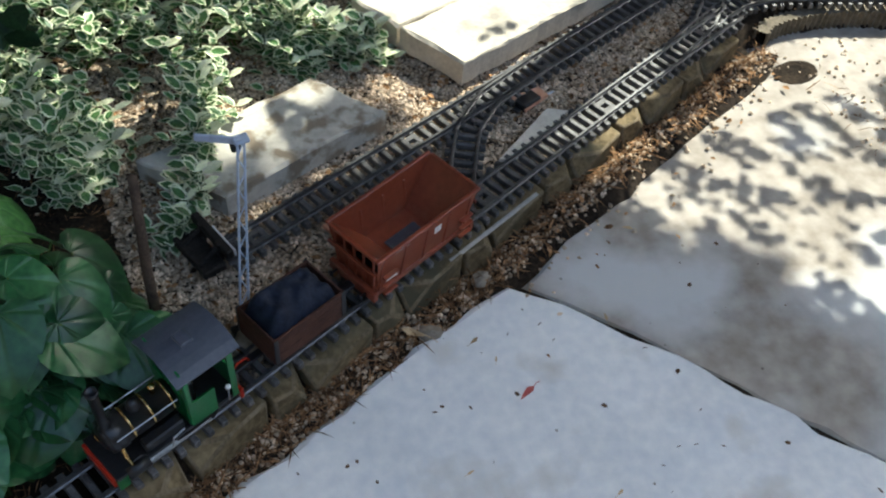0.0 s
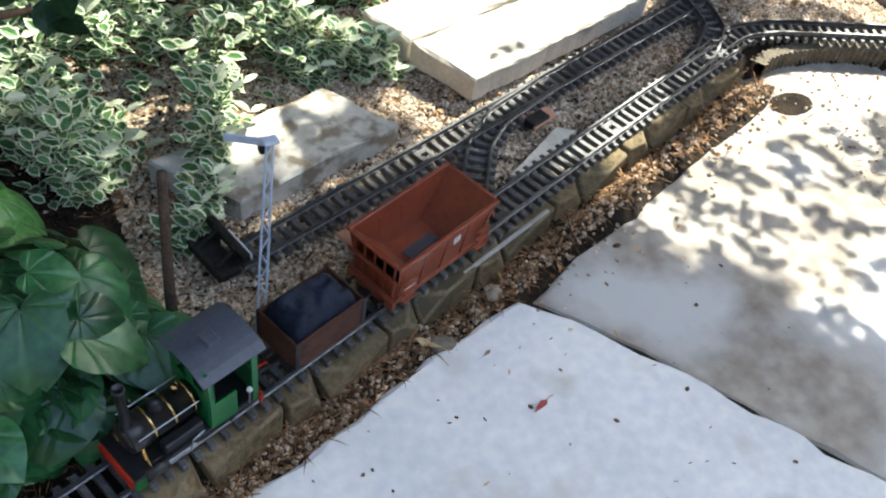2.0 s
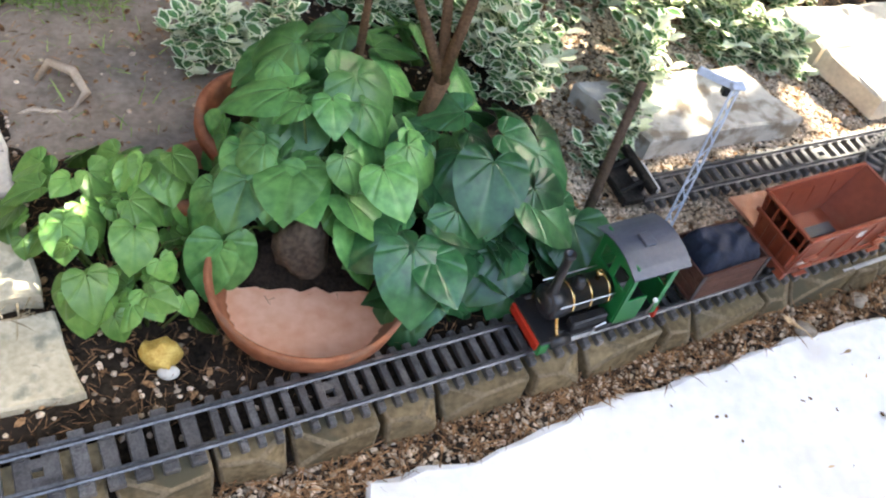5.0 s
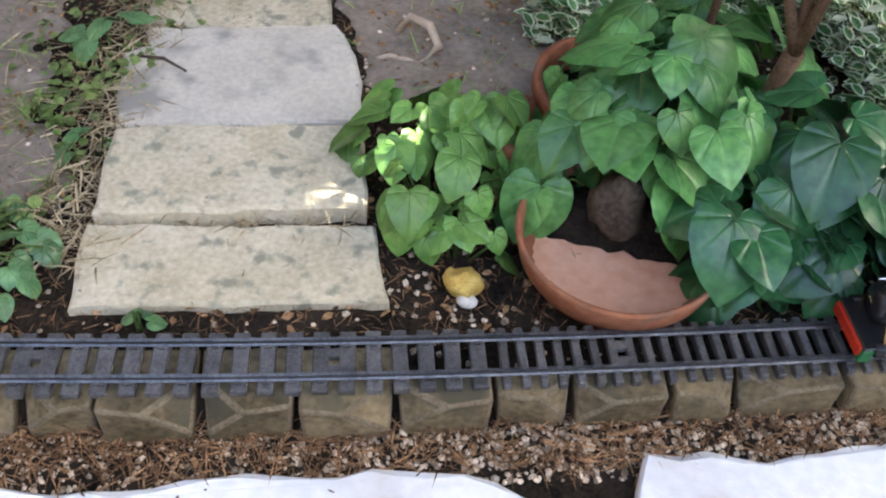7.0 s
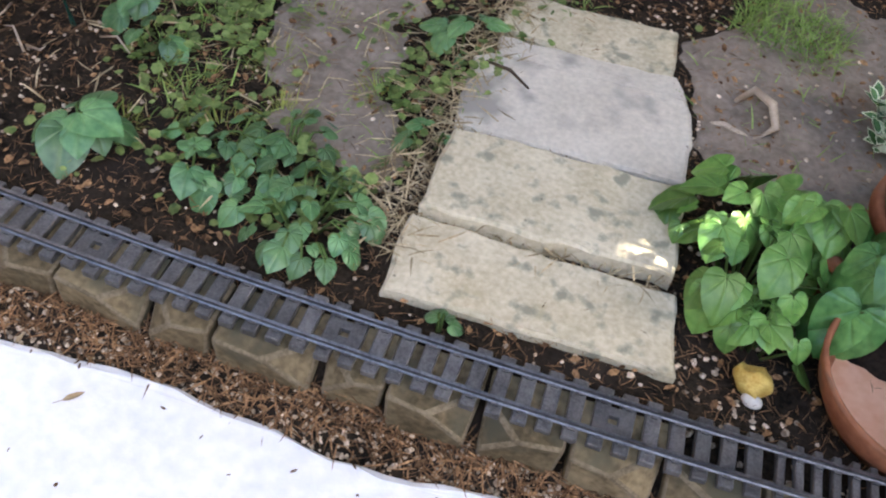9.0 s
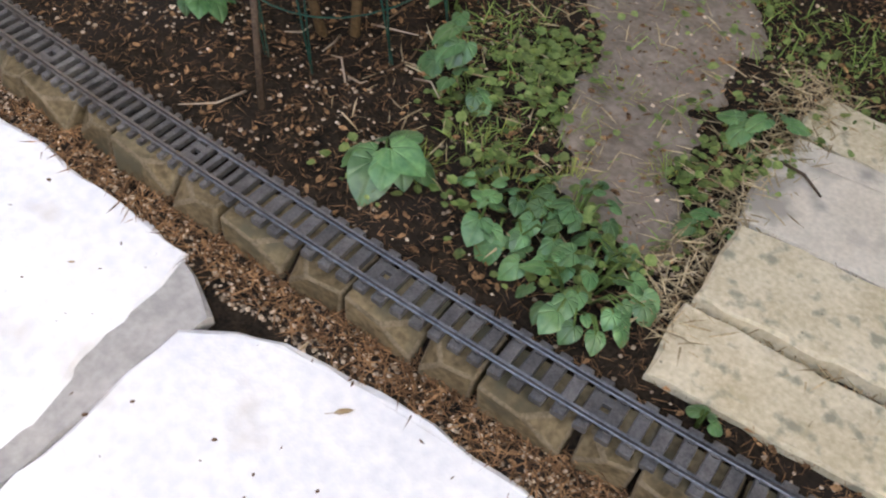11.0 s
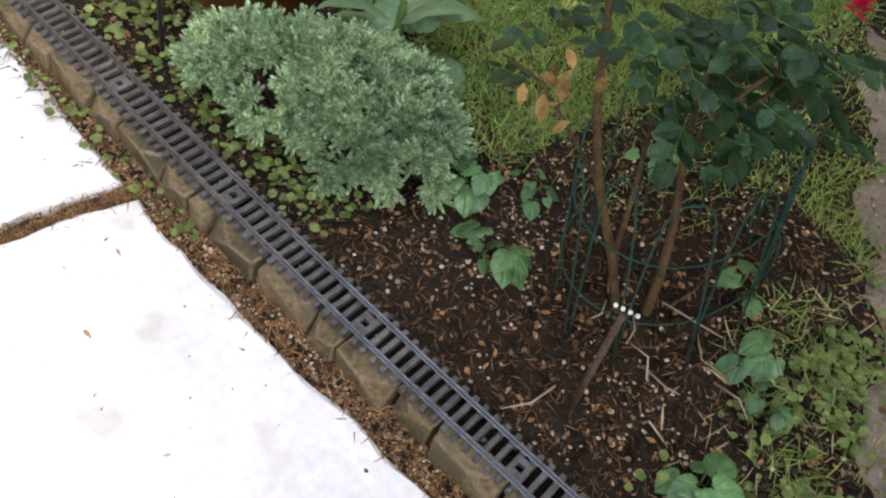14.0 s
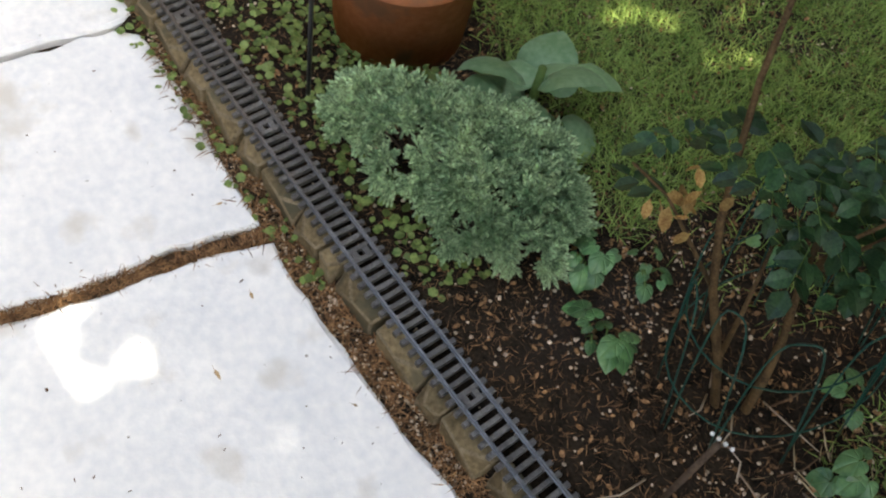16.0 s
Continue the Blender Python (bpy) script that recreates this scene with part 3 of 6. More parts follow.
def build_track(label, fn, skip=(), joints=0.30, gauge=0.045):
    """Rails and sleepers along fn(s), s in metres from 0 to its length; one stretch is laid in wider sections."""
    track = thing("railway_track", label, "railway track", group="model railway tracks")
    line, length = fn
    n = max(4, int(length / 0.03))
    pts = [line(length * k / n) for k in range(n + 1)]
    for side in (-1, 1):
        row = []
        for k, p in enumerate(pts):
            d = (pts[min(k + 1, n)] - pts[max(k - 1, 0)]).normalized()
            row.append(p + Vector((-d.y, d.x, 0)) * side * min(gauge, far_gauge(p.x)) / 2)
        part("rail", rail_mesh(row), M_RAIL, track)
    rng = random.Random(5)
    s, since = 0.01, 0.26
    while s < length - 0.01:
        pitch = WIDE_PITCH if WIDE_STRETCH[0] < line(s).x < WIDE_STRETCH[1] else PITCH
        joint = bool(joints) and since >= joints
        at = s + pitch / 2 if joint else s
        step = 2 * pitch if joint else pitch
        s, since = s + step, step if joint else since + step
        if any(a <= at <= b for a, b in skip):
            continue
        p, q = line(at - 0.005), line(at + 0.005)
        ang = math.degrees(math.atan2(q.y - p.y, q.x - p.x))
        ob = new("sleeper", SLEEPERS[pitch][joint])
        ob.parent = track
        ob.matrix_basis = pose((p.x + q.x) / 2, (p.y + q.y) / 2, p.z - RAIL_TOP + SLEEPER_TOP + rng.uniform(-0.0006, 0.0004), 0, 0, ang + rng.uniform(-1.2, 1.2)) @ Matrix.Diagonal((1, min(gauge, far_gauge(p.x)) / 0.045, 1, 1))
    return track


def by_x(f, x0, x1):
    """A line y = f(x) turned into one by its length."""
    xs = np.linspace(x0, x1, 800)
    ys = np.array([f(x) for x in xs])
    s = np.r_[0, np.cumsum(np.hypot(np.diff(xs), np.diff(ys)))]
    return (lambda t: Vector((float(np.interp(t, s, xs)), float(np.interp(t, s, ys)), RAIL_TOP))), float(s[-1])


def by_points(points, z=RAIL_TOP):
    """A smooth line through a few points."""
    p = np.array(points, float)
    u = np.arange(len(p))
    t = np.linspace(0, len(p) - 1, 400)
    out = np.stack([np.interp(t, u, p[:, k]) for k in range(2)], 1)
    for _ in range(40):
        out[1:-1] = (out[:-2] + 2 * out[1:-1] + out[2:]) / 4
    s = np.r_[0, np.cumsum(np.hypot(*np.diff(out, axis=0).T))]
    return (lambda v: Vector((float(np.interp(v, s, out[:, 0])), float(np.interp(v, s, out[:, 1])), z))), float(s[-1])


MAIN = by_x(centre, -2.35, 2.16)
build_track("dark model railway main line with closely spaced sleepers", MAIN)
build_track("dark model railway siding running beside the main line", by_x(lambda x: 1.216 + 0.335 * (x - 1.148), 1.125, 2.19), gauge=0.037)
build_track("curved turnout link between siding and main line", by_points([(1.34, 1.125), (1.44, 1.165), (1.49, 1.20), (1.525, 1.26), (1.56, 1.315), (1.62, 1.365), (1.74, 1.413)]), skip=((0, 0.05), (0.46, 0.6)), joints=0, gauge=0.037)
build_track("curved track linking away from the main line end", by_points([(1.98, 1.355), (2.09, 1.41), (2.155, 1.47), (2.17, 1.55), (2.15, 1.66), (2.10, 1.85)]), skip=((0, 0.09),), joints=0, gauge=0.037)
build_track("model track running along the corrugated edge", by_points([(2.08, 1.40), (2.14, 1.43), (2.204, 1.450), (2.28, 1.441), (2.357, 1.415), (2.44, 1.384), (2.50, 1.362), (2.9, 1.19)], 0.060), skip=((0, 0.08),), gauge=0.037, joints=0)


# ---- stone edging under the line ----
def edging_mesh(rng, w, low_right, back=0.022):
    """A dressed stone block; the front corner beside its low joint is cut away in one sloping facet with worn arrises."""
    h, f = 0.050 + rng.uniform(-0.003, 0.001), -0.049 - 0.006 * rng.random()
    k, low = rng.uniform(-0.10, 0.12), rng.uniform(0.006, 0.014)
    A = (-w / 2, f, h)
    B = (k * w, f - 0.006, h - 0.002)
    C = (w / 2 - 0.004, f - 0.004, low)
    D = (w / 2, min(-0.012, back - 0.012), h)
    E, F = (w / 2, back, h), (-w / 2, back, h)
    low_ring = [(-w / 2 + 0.006, f - 0.003, -0.04), (w / 2 - 0.006, f - 0.004, -0.04), (w / 2, back, -0.04), (-w / 2, back, -0.04)]
    bm = bmesh.new()
    sx = 1 if low_right else -1
    v = [bm.verts.new((x * sx, y, z)) for x, y, z in (A, B, C, D, E, F, *low_ring)]
    for ids in ((0, 1, 3, 4, 5), (1, 2, 3), (6, 7, 2, 1, 0), (7, 8, 4, 3, 2), (8, 9, 5, 4), (9, 6, 0, 5), (6, 9, 8, 7)):
        bm.faces.new([v[i] for i in ids])
    pairs = [(0, 1), (1, 2), (1, 3), (0, 6), (2, 3), (2, 7), (0, 5)]
    edges = [e for e in bm.edges if any({v[a], v[b]} == set(e.verts) for a, b in pairs)]
    made = bmesh.ops.bevel(bm, geom=edges, offset=0.0042, segments=2, affect="EDGES", profile=0.5)
    for face in made["faces"]:
        face.material_index = 1
    return mesh_of(bm, "edging_stone", [M_EDGING, M_EDGING_WORN])


def build_edging():
    rng = random.Random(11)
    joints = [-2.3, -2.19, -2.11, -2.0, -1.92, -1.81, -1.73, -1.62, -1.54, -1.43, -1.35, -1.24, -1.16, -1.115, -1.0, -0.885, -0.825, -0.72, -0.645, -0.525, -0.44, -0.33, -0.24, -0.13, -0.05, 0.07, 0.145, 0.245, 0.34, 0.44, 0.54, 0.62, 0.72, 0.79, 0.905, 0.98, 1.095, 1.15, 1.26, 1.32, 1.43, 1.49, 1.60, 1.67, 1.78, 1.85, 1.95, 2.02, 2.12]
    first_low = joints.index(-0.525) % 2
    for k, (a, b) in enumerate(zip(joints, joints[1:])):
        x = (a + b) / 2
        ang = math.atan(slope(x))
        w = (b - a) / math.cos(ang) * 0.95
        m = pose(x, centre(x) + rng.uniform(-0.003, 0.003), 0, rng.uniform(-3, 3), rng.uniform(-1.5, 1.5), math.degrees(ang) + rng.uniform(-2.5, 2.5))
        ob = new("edging_stone", edging_mesh(rng, w, (k + 1) % 2 == first_low, 0.022 if -0.4 < x < 0.42 else -0.014))
        ob.matrix_basis = m
        tagged(ob, "brown dressed stone edging block under the track" if b - a > 0.09 else "small brown stone edging block under the track", "edging stone", "stone edging")


build_edging()


# ---- paving slabs in the garden ----
def slab(name, label, pts, z0, z1, mat, group="stepping stones"):
    bm = outline_slab(bmesh.new(), pts, z0, z1, RNG, 0.02, 0.004, 0.004)
    return tagged(part(name, bm, mat), label, "paving slab", group)


slab("stepping_stone", "mottled buff stepping stone beside the track", [(0.075, 0.745), (0.035, 0.865), (0.36, 0.965), (0.41, 0.86)], 0.0, 0.050, M_SLAB)
slab("stepping_stone", "pale buff stepping stone with a worn front edge", [(0.04, 0.875), (-0.005, 1.02), (0.295, 1.125), (0.345, 0.98)], 0.0, 0.062, M_SLAB)
slab("stepping_stone", "smooth grey stepping stone with a twig on it", [(-0.015, 1.03), (-0.07, 1.17), (-0.055, 1.195), (0.22, 1.295), (0.24, 1.272), (0.29, 1.14)], 0.0, 0.052, M_SLAB_GREY)
slab("stepping_stone", "grey stepping stone partly under the next", [(-0.05, 1.20), (-0.07, 1.24), (0.19, 1.34), (0.22, 1.30)], 0.0, 0.047, M_SLAB_GREY)
slab("stepping_stone", "weathered buff stepping stone at the path's end", [(-0.085, 1.255), (-0.10, 1.36), (0.14, 1.44), (0.19, 1.315)], 0.0, 0.045, M_SLAB)
slab("paving_slab", "grey paving slab with brown dirt lying on the gravel", [(1.16, 1.295), (1.06, 1.415), (1.365, 1.50), (1.446, 1.38)], 0.038, 0.080, M_SLAB_DIRTY, "loose slabs")
for k, pts in enumerate(([(1.605, 1.43), (1.545, 1.555), (1.86, 1.64), (2.05, 1.562)], [(1.542, 1.56), (1.50, 1.66), (1.75, 1.73), (1.855, 1.645)])):
    slab("paving_slab", "thick pale slab lit by the sun beside the siding", pts, 0.045, 0.09, M_SLAB_GREY, "stacked slabs")
slab("paving_slab", "grey base slab under two pale slabs", [(1.622, 1.449), (1.524, 1.648), (1.75, 1.712), (2.02, 1.566)], 0.0, 0.044, M_SLAB_GREY, "stacked slabs")


# ---- the train ----
def wheel_mesh(r=0.014):
    bm = bmesh.new()
    lathe(bm, [(0, -0.004), (r * 0.3, -0.004), (r * 0.35, -0.002), (r * 0.75, -0.002), (r * 0.8, -0.004), (r, -0.004), (r, 0.002), (r * 1.12, 0.002), (r * 1.12, 0.004), (0, 0.004)], 20, pose(0, 0, 0, 90))
    return mesh_of(bm, "wheel", M_BLACK, True)


WHEEL = wheel_mesh()


def wheels(parent, xs, r=0.014):
    for x in xs:
        for s in (-1, 1):
            part("wheel", WHEEL, None, parent, m=pose(x, s * 0.024, r, 0, 0, 0 if s < 0 else 180))
        bm = tube(bmesh.new(), [(x, -0.024, r), (x, 0.024, r)], 0.0025, 8)
        part("axle", bm, M_BLACK, parent)


def on_track(x):
    return pose(x, centre(x), RAIL_TOP, 0, 0, math.degrees(math.atan(slope(x))))


def build_loco(x):
    loco = thing("locomotive", "green and black tank engine with brass boiler bands", "model locomotive", on_track(x))
    wheels(loco, (0.012, 0.058, 0.108))
    part("frame", box(bmesh.new(), (-0.018, -0.020, 0.010), (0.150, 0.020, 0.024), 0.001), M_BLACK, loco)
    part("footplate", box(bmesh.new(), (-0.020, -0.036, 0.024), (0.150, 0.036, 0.028), 0.001), M_BLACK, loco)
    bm = box(bmesh.new(), (-0.024, -0.032, 0.011), (-0.019, 0.032, 0.026), 0.001)
    part("buffer_beam", bm, M_RED, loco, "red front buffer beam")
    part("buffer_beam", box(bmesh.new(), (0.150, -0.037, 0.012), (0.155, 0.037, 0.030), 0.001), M_RED, loco, "red rear buffer beam")
    bm = bmesh.new()
    lathe(bm, [(0, -0.006), (0.0215, -0.006), (0.0225, -0.003), (0.0225, 0.014), (0.0205, 0.015), (0.0205, 0.082), (0, 0.082)], 28, pose(0, 0, 0.062, 0, 90, 0))
    part("boiler", bm, M_BLACK, loco, "glossy black boiler", True)
    bm = bmesh.new()
    lathe(bm, [(0, -0.008), (0.012, -0.008), (0.017, -0.005), (0.017, -0.003)], 24, pose(-0.002, 0, 0.062, 0, 90, 0))
    door = part("smokebox_door", bm, M_BLACK, loco, smooth=True)
    part("door_handle", tube(bmesh.new(), [(-0.012, 0, 0.062), (-0.012, 0.008, 0.064)], 0.001, 6), M_BRASS, door)
    for bx in (0.022, 0.048, 0.074):
        bm = bmesh.new()
        lathe(bm, [(0.0207, -0.0014), (0.0216, -0.0014), (0.0216, 0.0014), (0.0207, 0.0014)], 28, pose(bx, 0, 0.062, 0, 90, 0))
        part("boiler_band", bm, M_BRASS, loco, "polished brass band", True)
    bm = bmesh.new()
    lathe(bm, [(0.0085, 0.078), (0.0062, 0.086), (0.0055, 0.10), (0.0058, 0.145), (0.0075, 0.147), (0.0075, 0.152), (0.0052, 0.152), (0.0048, 0.11), (0, 0.11)], 20)
    part("chimney", bm, M_BLACK, loco, "tall black chimney", True)
    bm = bmesh.new()
    lathe(bm, [(0.0085, 0.080), (0.0080, 0.088), (0.005, 0.094), (0, 0.095)], 18, pose(0.036, 0, 0))
    part("dome", bm, M_BLACK, loco, smooth=True)
    bm = bmesh.new()
    lathe(bm, [(0.003, 0.080), (0.003, 0.092), (0.0045, 0.093), (0.0045, 0.096), (0, 0.097)], 12, pose(0.062, 0, 0))
    part("safety_valve", bm, M_BRASS, loco, smooth=True)
    for s in (-1, 1):
        part("handrail", tube(bmesh.new(), [(0.0, s * 0.022, 0.075), (0.078, s * 0.022, 0.075)], 0.0009, 6), M_STEEL, loco)
        bm = bmesh.new()
        lathe(bm, [(0, -0.014), (0.008, -0.014), (0.008, 0.014), (0, 0.014)], 16, pose(0.008, s * 0.033, 0.021, 0, 90, 0))
        cyl = part("cylinder", bm, M_BLACK, loco, smooth=True)
        part("piston_rod", tube(bmesh.new(), [(0.02, s * 0.034, 0.020), (0.060, s * 0.034, 0.018)], 0.0014, 6), M_STEEL, cyl)
        part("coupling_rod", box(bmesh.new(), (0.012, s * 0.0335 - 0.001, 0.010), (0.108, s * 0.0335 + 0.001, 0.014), 0.0005), M_STEEL, loco)
        part("valve_lever", tube(bmesh.new(), [(0.052, s * 0.036, 0.014), (0.056, s * 0.036, 0.032), (0.072, s * 0.035, 0.034)], 0.0012, 6), M_STEEL, loco)
        part("side_tank", box(bmesh.new(), (0.024, s * 0.024 - 0.007, 0.028), (0.076, s * 0.024 + 0.007, 0.044), 0.002), M_BLACK, loco)
        part("steam_pipe", tube(bmesh.new(), [(0.004, s * 0.018, 0.052), (0.002, s * 0.027, 0.042), (0.004, s * 0.030, 0.028)], 0.0022, 8), M_BRASS, loco, "copper steam pipe")
        # cab side: low panel, two posts and a top rail leave the window and doorway open
        bm = bmesh.new()
        y = s * 0.0355
        for lo, hi in (((0.082, 0.028), (0.118, 0.072)), ((0.082, 0.072), (0.088, 0.128)), ((0.082, 0.116), (0.148, 0.128)), ((0.140, 0.028), (0.148, 0.118))):
            box(bm, (lo[0], y - 0.0012, lo[1]), (hi[0], y + 0.0012, hi[1]))
        part("cab_side", bm, M_GREEN, loco, "green cab side with an open window")
    for cx, holes in ((0.082, True), (0.148, False)):
        bm = bmesh.new()
        for y0, y1, z0, z1 in ((-0.0343, 0.0343, 0.028, 0.085), (-0.0343, -0.027, 0.085, 0.128), (0.027, 0.0343, 0.085, 0.128), (-0.005, 0.005, 0.085, 0.128), (-0.0343, 0.0343, 0.112, 0.134)):
            box(bm, (cx - 0.0012, y0, z0), (cx + 0.0012, y1, z1 - (0.0 if holes else 0.012)))
        part("cab_front" if holes else "cab_back", bm, M_GREEN, loco)
    part("cab_floor", box(bmesh.new(), (0.084, -0.034, 0.0285), (0.147, 0.034, 0.031)), M_BLACK, loco)
    part("backhead", box(bmesh.new(), (0.084, -0.018, 0.031), (0.104, 0.018, 0.082), 0.003), M_BLACK, loco)
    bm, rows = bmesh.new(), []
    for k in range(9):
        y = (k / 8 - 0.5) * 0.086
        z = 0.139 - 6.8 * y * y
        rows.append([bm.verts.new((x0, y, z + dz)) for x0, dz in ((0.072, 0), (0.156, 0), (0.156, -0.0022), (0.072, -0.0022))])
    for a, b in zip(rows, rows[1:]):
        for k in range(4):
            bm.faces.new((a[k], a[(k + 1) % 4], b[(k + 1) % 4], b[k]))
    bm.faces.new(rows[0])
    bm.faces.new(rows[-1])
    roof = part("cab_roof", bm, M_ROOF, loco, "curved dark grey cab roof")
    part("roof_hatch", box(bmesh.new(), (0.104, -0.010, 0.137), (0.120, 0.010, 0.1425), 0.0012), M_ROOF, roof)
    part("control_lever", tube(bmesh.new(), [(0.134, -0.037, 0.030), (0.134, -0.039, 0.058)], 0.0012, 6), M_STEEL, loco)
    bm = bmesh.new()
    bmesh.ops.create_uvsphere(bm, u_segments=12, v_segments=8, radius=0.0036, matrix=pose(0.134, -0.039, 0.060))
    part("lever_knob", bm, M_WHITE, loco, "white lever knob", True)
    for s in (-1, 1):
        part("hose", tube(bmesh.new(), [(0.152, s * 0.012, 0.03), (0.165, s * 0.014, 0.048), (0.180, s * 0.010, 0.040), (0.186, s * 0.006, 0.026)], 0.0016, 8), M_BRASS if s > 0 else M_RED, loco, "looped feed hose", True)
    for s in (-1, 1):
        part("front_step", box(bmesh.new(), (-0.020, s * 0.031 - 0.005, 0.004), (-0.006, s * 0.031 + 0.005, 0.0235), 0.001), M_GREEN, loco, "green front step")
    part("coupling", box(bmesh.new(), (0.155, -0.006, 0.014), (0.190, 0.006, 0.019), 0.001), M_BLACK, loco)


def build_tender(x):
    w = thing("coal_wagon", "small brown open wagon piled with a black cloth", "model wagon", on_track(x) @ Matrix.Diagonal((0.88, 0.94, 0.84, 1)))
    wheels(w, (-0.036, 0.036))
    part("underframe", box(bmesh.new(), (-0.058, -0.028, 0.012), (0.058, 0.028, 0.026), 0.001), M_BLACK, w)
    part("floor", box(bmesh.new(), (-0.064, -0.038, 0.026), (0.064, 0.038, 0.032), 0.0005), M_BROWNWOOD, w)
    for s in (-1, 1):
        for k in range(3):
            z = 0.032 + 0.0185 * k
            part("side_plank", box(bmesh.new(), (-0.064, s * 0.0365 - 0.0018, z), (0.064, s * 0.0365 + 0.0018, z + 0.0175), 0.0006), M_BROWNWOOD, w)
            part("end_plank", box(bmesh.new(), (s * 0.062 - 0.0018, -0.0345, z), (s * 0.062 + 0.0018, 0.0345, z + 0.0175), 0.0006), M_BROWNWOOD, w)
        part("corner_strap", box(bmesh.new(), (-0.0655, s * 0.0390 - 0.0006, 0.030), (-0.058, s * 0.0390 + 0.0006, 0.088)), M_BLACK, w)
        part("corner_strap", box(bmesh.new(), (0.058, s * 0.0390 - 0.0006, 0.030), (0.0655, s * 0.0390 + 0.0006, 0.088)), M_BLACK, w)
        part("coupling", box(bmesh.new(), (s * 0.078 - 0.018, -0.006, 0.014), (s * 0.078 + 0.018, 0.006, 0.019), 0.001), M_BLACK, w)
    bm = bmesh.new()
    n = 22
    grid = []
    for i in range(n + 1):
        row = []
        for j in range(13):
            u, v = i / n * 2 - 1, j / 12 * 2 - 1
            edge = (1 - u**6) * (1 - v**6)
            z = 0.070 + 0.040 * edge + 0.014 * noise.noise(Vector((u * 2.6, v * 2.1, 5))) + 0.006 * noise.noise(Vector((u * 7, v * 6, 2))) + 0.034 * max(0, -u - 0.35) * edge
            row.append(bm.verts.new((u * 0.0585, v * 0.033, z)))
        grid.append(row)
    for a, b in zip(grid, grid[1:]):
        for k in range(12):
            bm.faces.new((a[k], a[k + 1], b[k + 1], b[k]))
    low = [bm.verts.new((sx * 0.057, sy * 0.032, 0.033)) for sx, sy in ((-1, -1), (1, -1), (1, 1), (-1, 1))]
    bm.faces.new(low)
    part("load", bm, M_COAL, w, "crumpled navy-black cloth load", True)


